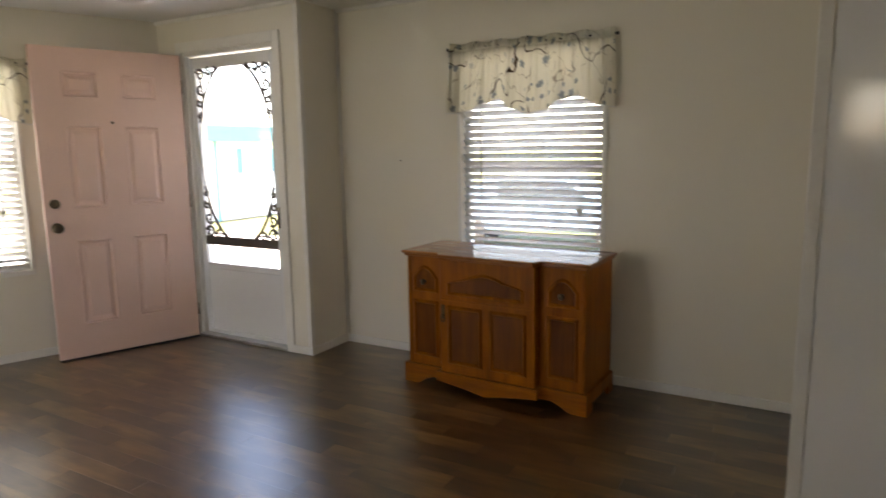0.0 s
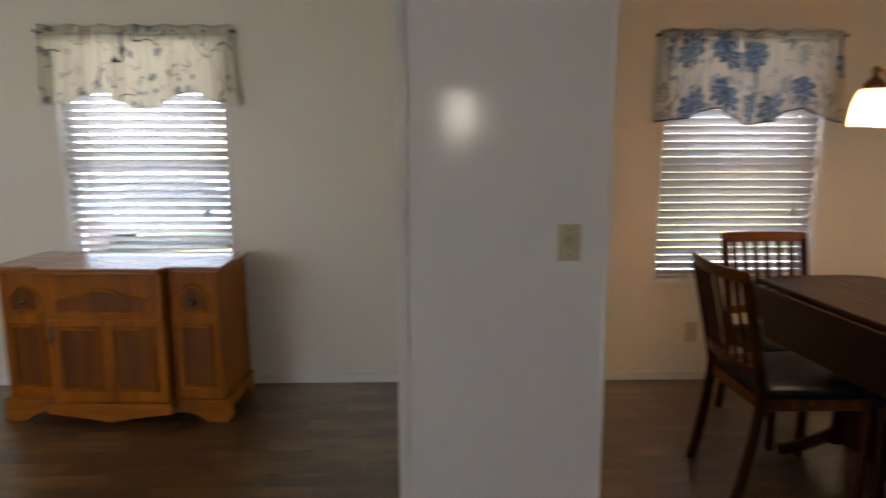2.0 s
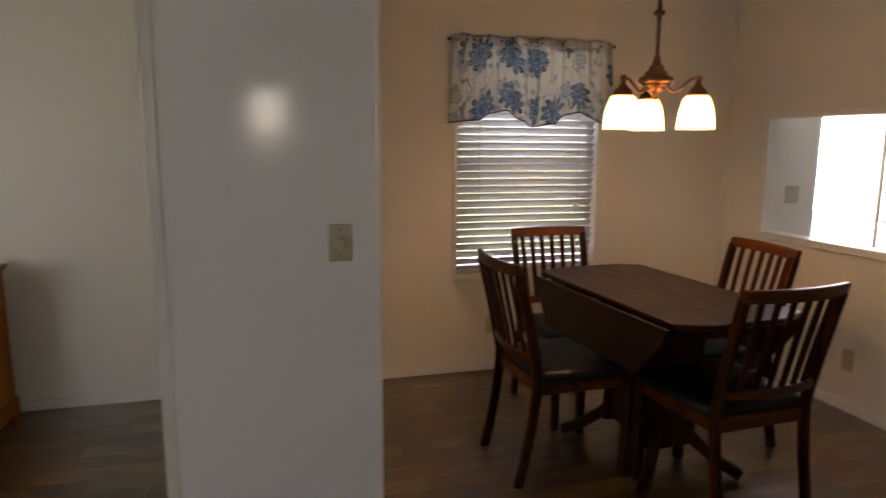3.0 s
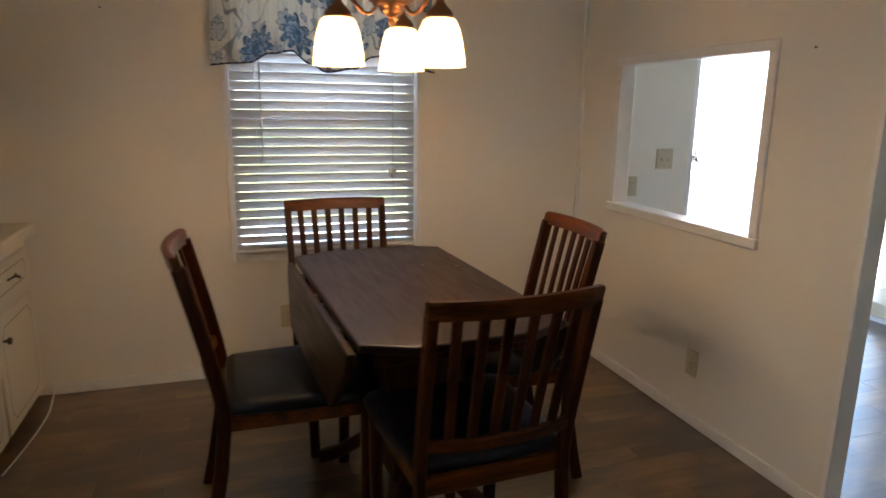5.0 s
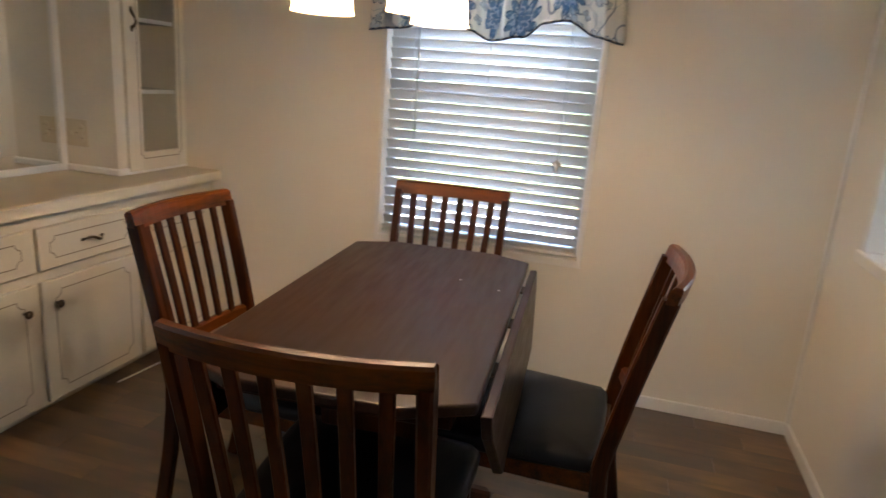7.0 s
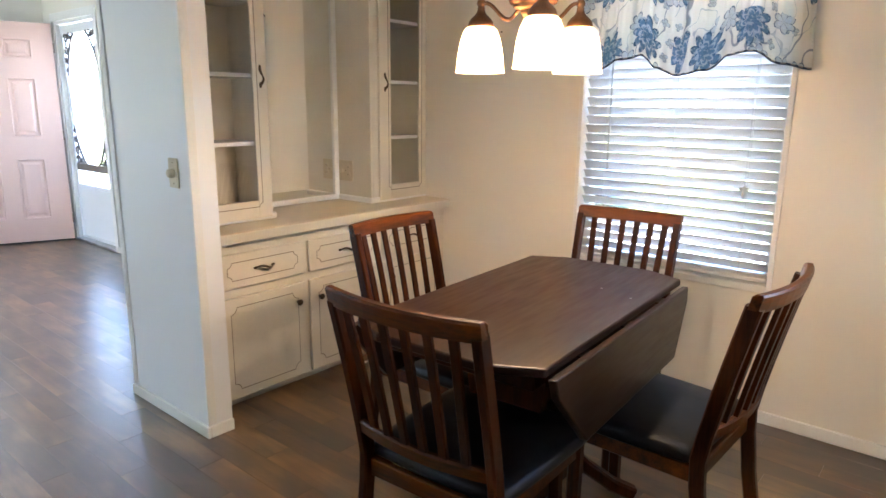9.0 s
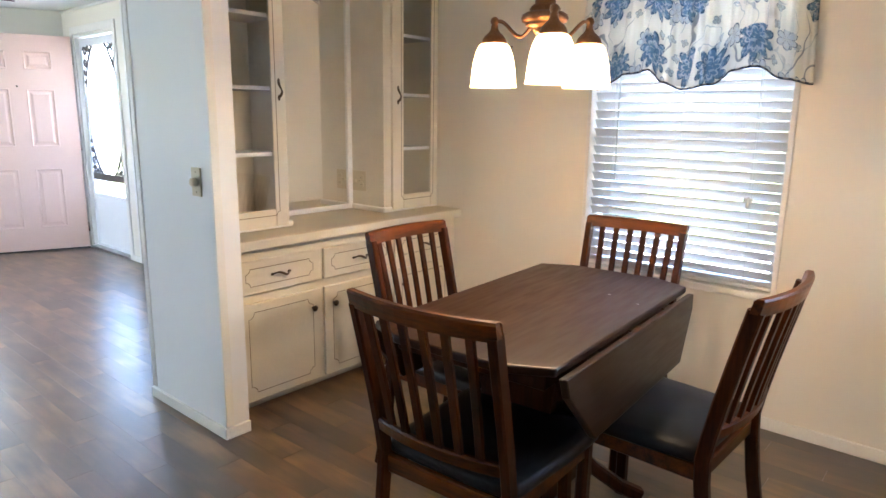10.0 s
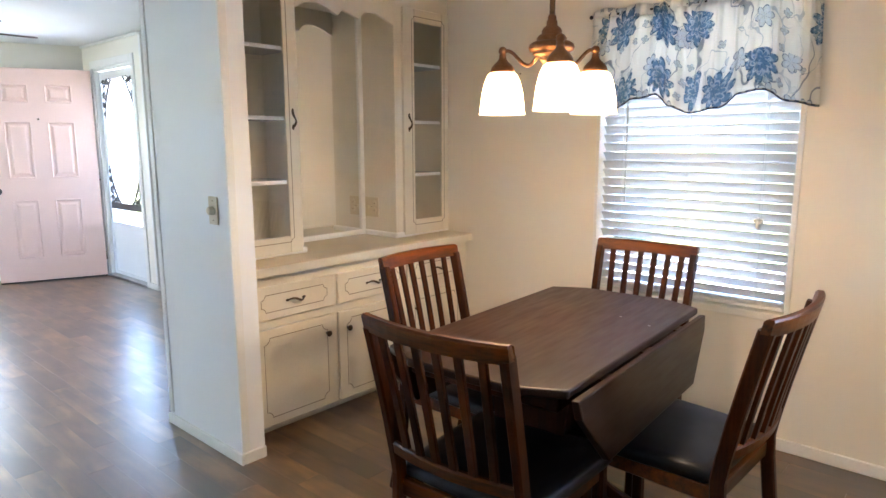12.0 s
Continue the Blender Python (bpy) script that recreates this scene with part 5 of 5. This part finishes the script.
# ---- kitchen side: sliding door, step ----
slide = thing("sliding_door", pose(SLIDE[0], NORTH, 0), "white sliding glass door, part open, with black handle", "sliding door", "", "structure")
sw = SLIDE[1] - SLIDE[0]
for nm, b, mt in (("door_frame", (0, 0.035, 0.0, 0.12, 0, 2.03), M_VINYL), ("door_frame", (sw - 0.035, sw, 0.0, 0.12, 0, 2.03), M_VINYL), ("door_frame", (0.035, sw - 0.035, 0.0, 0.12, 1.99, 2.03), M_VINYL), ("track", (0.035, sw - 0.035, 0.0, 0.12, 0, 0.025), M_ALU), ("stile", (0.637, 0.653, 0.03, 0.06, 0.03, 1.99), M_BRONZE), ("stile", (1.42, 1.47, 0.03, 0.06, 0.03, 1.99), M_VINYL), ("rail", (0.653, 1.42, 0.03, 0.06, 0.03, 0.10), M_VINYL), ("rail", (0.653, 1.42, 0.03, 0.06, 1.92, 1.99), M_VINYL), ("stile", (0.93, 0.98, 0.065, 0.095, 0.03, 1.99), M_VINYL)):
    bm = bmesh.new()
    box(bm, *b, 0.003)
    part(nm, bm, mt, slide)
for b in ((0.653, 1.42, 0.043, 0.047, 0.10, 1.92), (0.98, sw - 0.035, 0.078, 0.082, 0.03, 1.99)):
    bm = bmesh.new()
    box(bm, *b)
    part("pane", bm, M_GLASS_BLUE, slide).visible_shadow = False
bm = bmesh.new()
tube(bm, [(0.668, 0.03, 0.83), (0.668, -0.02, 0.83), (0.668, -0.025, 0.85), (0.668, -0.025, 1.02), (0.668, -0.02, 1.04), (0.668, 0.03, 1.04)], 0.009, 8)
part("handle", bm, M_ROD, slide, "black pull handle")
stp = thing("step_box", pose(5.45, 3.2, 0), "low beige step on the kitchen floor", "step")
bm = bmesh.new()
box(bm, 0, 0.8, 0, 0.33, 0.035, 0.13, 0.006)
part("top", bm, M_COUNTER, stp)
bm = bmesh.new()
box(bm, 0.02, 0.78, 0.02, 0.32, 0, 0.035)
part("base", bm, M_WHITE, stp)

# ---- outside ----
GROUND = -0.6
mg = Nodes("grass_ground")
pg = mg.position()
gc = mg.mix(mg.ramp(mg.noise(pg, 0.35, 4.0), 0.35, 0.65), (0.10, 0.13, 0.035), (0.20, 0.19, 0.09))
gc = mg.mix(mg.ramp(mg.noise(pg, 14.0, 4.0), 0.4, 0.7, 0.0, 0.5), gc, (0.05, 0.075, 0.02))
mg.plug(mg.b, "Base Color", gc)
mg.plug(mg.b, "Roughness", 0.95)
bm = bmesh.new()
bmesh.ops.create_grid(bm, x_segments=8, y_segments=8, size=900)
tagged(part("ground", bm, mg.mat, None, "", (0, 0, GROUND)), "mown dry lawn round the houses", "", "", "structure")
M_CONC = paint("pale_concrete", (0.52, 0.50, 0.47), 0.85, 0.12, 60.0, 0.8, 0.2, 0.003)
# drive spread wide and pale so that more daylight bounces indoors
slab("pavement", M_CONC, [(-13.0, 8.0, NORTH + 0.2, 11.0, GROUND - 0.1, GROUND + 0.02)], "pale concrete drive between the houses, widened to bounce light")
slab("porch_floor", M_CONC, [(-4.6, -2.4, JOG_Y + 0.135, 4.7, GROUND - 0.1, -0.06)], "pale concrete porch outside the front door")
M_SIDING = paint("white_siding", (0.78, 0.79, 0.80), 0.6, 0.06)
M_TEAL = paint("teal_paint", (0.10, 0.30, 0.36), 0.5, 0.08)
slab("foundation_skirt", M_SIDING, [(-4.9, FAR_E + 0.1, NORTH + 0.04, NORTH + 0.12, GROUND, -0.02)], "white skirting below the house")
slab("floor_slab", M_RUBBER, [(-5.2, FAR_E + 0.13, SOUTH - 0.13, NORTH + 0.13, -0.10, -0.0045)], "dark subfloor below the planks")

# white ribbed sunroom screen beyond the sliding door
scr = thing("porch_screen", pose(3.9, 5.15, GROUND), "white ribbed panel screen beyond the sliding door", "screen")
k = 0
while k < 22:
    bm = bmesh.new()
    box(bm, k * 0.16, k * 0.16 + 0.152, 0, 0.02, 0.0, 2.9, 0.004)
    part("panel", bm, M_SIDING, scr)
    k += 1
slab("porch_deck", M_CONC, [(3.7, 8.0, NORTH + 0.14, 5.15, GROUND - 0.1, -0.04)], "pale deck outside the sliding door")
star = thing("star_ornament", pose(5.455, 5.148, 0.91), "small grey metal star hung on the white screen", "ornament")
bm = bmesh.new()
ctr_v = bm.verts.new((0, -0.03, 0))
back_v = bm.verts.new((0, 0, 0))
ring = [bm.verts.new((math.sin(a) * r, -0.004, math.cos(a) * r)) for a, r in [(j * math.pi / 5, 0.075 if j % 2 == 0 else 0.03) for j in range(10)]]
for j in range(10):
    bm.faces.new((ctr_v, ring[j], ring[(j + 1) % 10]))
    bm.faces.new((back_v, ring[(j + 1) % 10], ring[j]))
part("star", bm, paint("dull_grey_metal", (0.025, 0.025, 0.025), 0.5, 0.2), star)

house = thing("neighbour_house", pose(-14.6, 12.9, GROUND), "white mobile home with teal fascia and shutters", "house")
for nm, b, mt in (("wall", (-7.0, 0.0, 0.0, 14.0, 0.0, 2.35), M_SIDING), ("roof", (-7.6, 0.45, -1.8, 14.5, 2.35, 2.46), M_TEAL), ("fascia", (0.45, 0.5, -1.8, 14.5, 2.28, 2.72), M_TEAL), ("fascia", (-7.6, 0.45, -1.86, -1.8, 2.28, 2.72), M_TEAL), ("corner_post", (0.0, 0.05, -0.05, 0.05, 0.0, 2.35), M_TEAL), ("skirting", (0.0, 0.03, 0.05, 14.0, 0.0, 0.3), M_CONC), ("shutter", (0.0, 0.04, 0.78, 0.98, 1.35, 2.08), M_TEAL), ("shutter", (0.0, 0.04, 2.15, 2.35, 1.35, 2.08), M_TEAL), ("shutter", (0.0, 0.04, 5.2, 5.4, 1.35, 2.08), M_TEAL), ("carport_post", (-0.1, 0.0, -1.7, -1.6, 0.0, 2.35), M_SIDING)):
    bm = bmesh.new()
    box(bm, *b, 0.01)
    part(nm, bm, mt, house)
for y0, y1 in ((1.0, 2.13), (5.42, 6.6), (9.0, 10.4)):
    bm = bmesh.new()
    box(bm, 0.0, 0.04, y0, y1, 1.35, 2.08)
    wn = part("window", bm, M_VINYL, house)
    for q in (y0 + 0.05, (y0 + y1) / 2 + 0.02):
        bm = bmesh.new()
        box(bm, 0.041, 0.045, q, q + (y1 - y0) / 2 - 0.08, 1.4, 2.03)
        part("pane", bm, paint("dim_window", (0.25, 0.29, 0.33), 0.15), wn)
for j in range(9):
    bm = bmesh.new()
    box(bm, 0.0, 0.012, 0.05, 14.0, 0.32 + j * 0.225, 0.335 + j * 0.225 + 0.19, 0.003)
    part("siding_board", bm, M_SIDING, house)

car = thing("parked_car", pose(-4.4, 12.4, GROUND, 0, 0, 8), "blue-grey parked car on the grass", "car")
M_CAR = paint("blue_grey_car_paint", (0.10, 0.17, 0.25), 0.25, 0.05, coat=0.8)
side = [(-2.2, 0.35), (2.2, 0.35), (2.25, 0.6), (2.1, 0.82), (1.2, 0.95), (0.55, 1.42), (-0.9, 1.45), (-1.7, 1.0), (-2.2, 0.92), (-2.28, 0.6)]
bm = bmesh.new()
prism(bm, side, -0.85, 0.85, Matrix(((1, 0, 0, 0), (0, 0, 1, 0), (0, 1, 0, 0), (0, 0, 0, 1))))
cb = part("body", bm, M_CAR, car)
bv = cb.modifiers.new("edge", "BEVEL")
bv.width, bv.segments, bv.limit_method = 0.08, 3, "ANGLE"
M_DIMGLASS = paint("dark_car_glass", (0.03, 0.04, 0.05), 0.08, 0.05)
for sy in (-1, 1):
    bm = bmesh.new()
    prism(bm, [(-0.85, 0.98), (0.95, 0.98), (0.5, 1.34), (-0.8, 1.36)], 0.0, 0.012, Matrix(((1, 0, 0, 0), (0, 0, 1, sy * 0.852 - 0.006), (0, 1, 0, 0), (0, 0, 0, 1))))
    part("side_window", bm, M_DIMGLASS, car)
    for x in (-1.4, 1.4):
        bm = bmesh.new()
        lathe(bm, [(0.16, -0.1), (0.30, -0.1), (0.33, -0.06), (0.33, 0.06), (0.30, 0.1), (0.16, 0.1)], 20, pose(x, sy * 0.80, 0.33, 90))
        wl = part("wheel", bm, M_RUBBER, car)
        bm = bmesh.new()
        lathe(bm, [(0.02, -0.09), (0.19, -0.09), (0.19, 0.09), (0.02, 0.09)], 16, pose(x, sy * 0.80, 0.33, 90))
        part("rim", bm, M_ALU, wl)

# ---- floor planks ----
PW, PL, GAP = 0.105, 0.64, 0.0006
floor = thing("floor", pose(0, 0, -0.0045), "brown wood-look plank flooring with worn grey tones", "floor", "", "structure")
rnd = random.Random(11)
bm = bmesh.new()
box(bm, -PL / 2 + GAP, PL / 2 - GAP, -PW / 2 + GAP / 2, PW / 2 - GAP / 2, 0, 0.0045)
plank_mesh = mesh("plank", bm, M_PLANK)
rest_v, rest_f = [], []
row, y, made = 0, SOUTH, 0
near = []
while y < NORTH:
    x = -5.0 - PL * ((row * 0.37 + rnd.uniform(-0.06, 0.06)) % 1.0)
    while x < FAR_E:
        cx, cy = x + PL / 2, y + PW / 2
        near.append((math.hypot((cx - 0.6) * 0.62, cy - 2.3) if cy > 0.9 else 9 + abs(cy - 0.9), cx, cy))
        x += PL
    y += PW
    row += 1
near.sort()
for i, (d, cx, cy) in enumerate(near):
    if i < 290 and cx - PL / 2 > -4.6 and cx + PL / 2 < FAR_E:
        ob = new("plank", plank_mesh)
        ob.parent = floor
        ob.location = (cx, cy, rnd.uniform(-0.0003, 0.0))
    else:
        b = len(rest_v)
        a0, a1, c0, c1 = cx - PL / 2 + GAP, cx + PL / 2 - GAP, cy - PW / 2 + GAP / 2, cy + PW / 2 - GAP / 2
        rest_v += [(a0, c0, 0), (a1, c0, 0), (a1, c1, 0), (a0, c1, 0), (a0, c0, 0.0045), (a1, c0, 0.0045), (a1, c1, 0.0045), (a0, c1, 0.0045)]
        rest_f += [(b, b + 3, b + 2, b + 1), (b + 4, b + 5, b + 6, b + 7), (b, b + 1, b + 5, b + 4), (b + 1, b + 2, b + 6, b + 5), (b + 2, b + 3, b + 7, b + 6), (b + 3, b, b + 4, b + 7)]
me = bpy.data.meshes.new("planks_rest")
me.from_pydata(rest_v, [], rest_f)
me.materials.append(M_PLANK_REST)
ob = tagged(new("planks", me), "brown wood-look planks farther off", "", "", "stuff")
ob.parent = floor
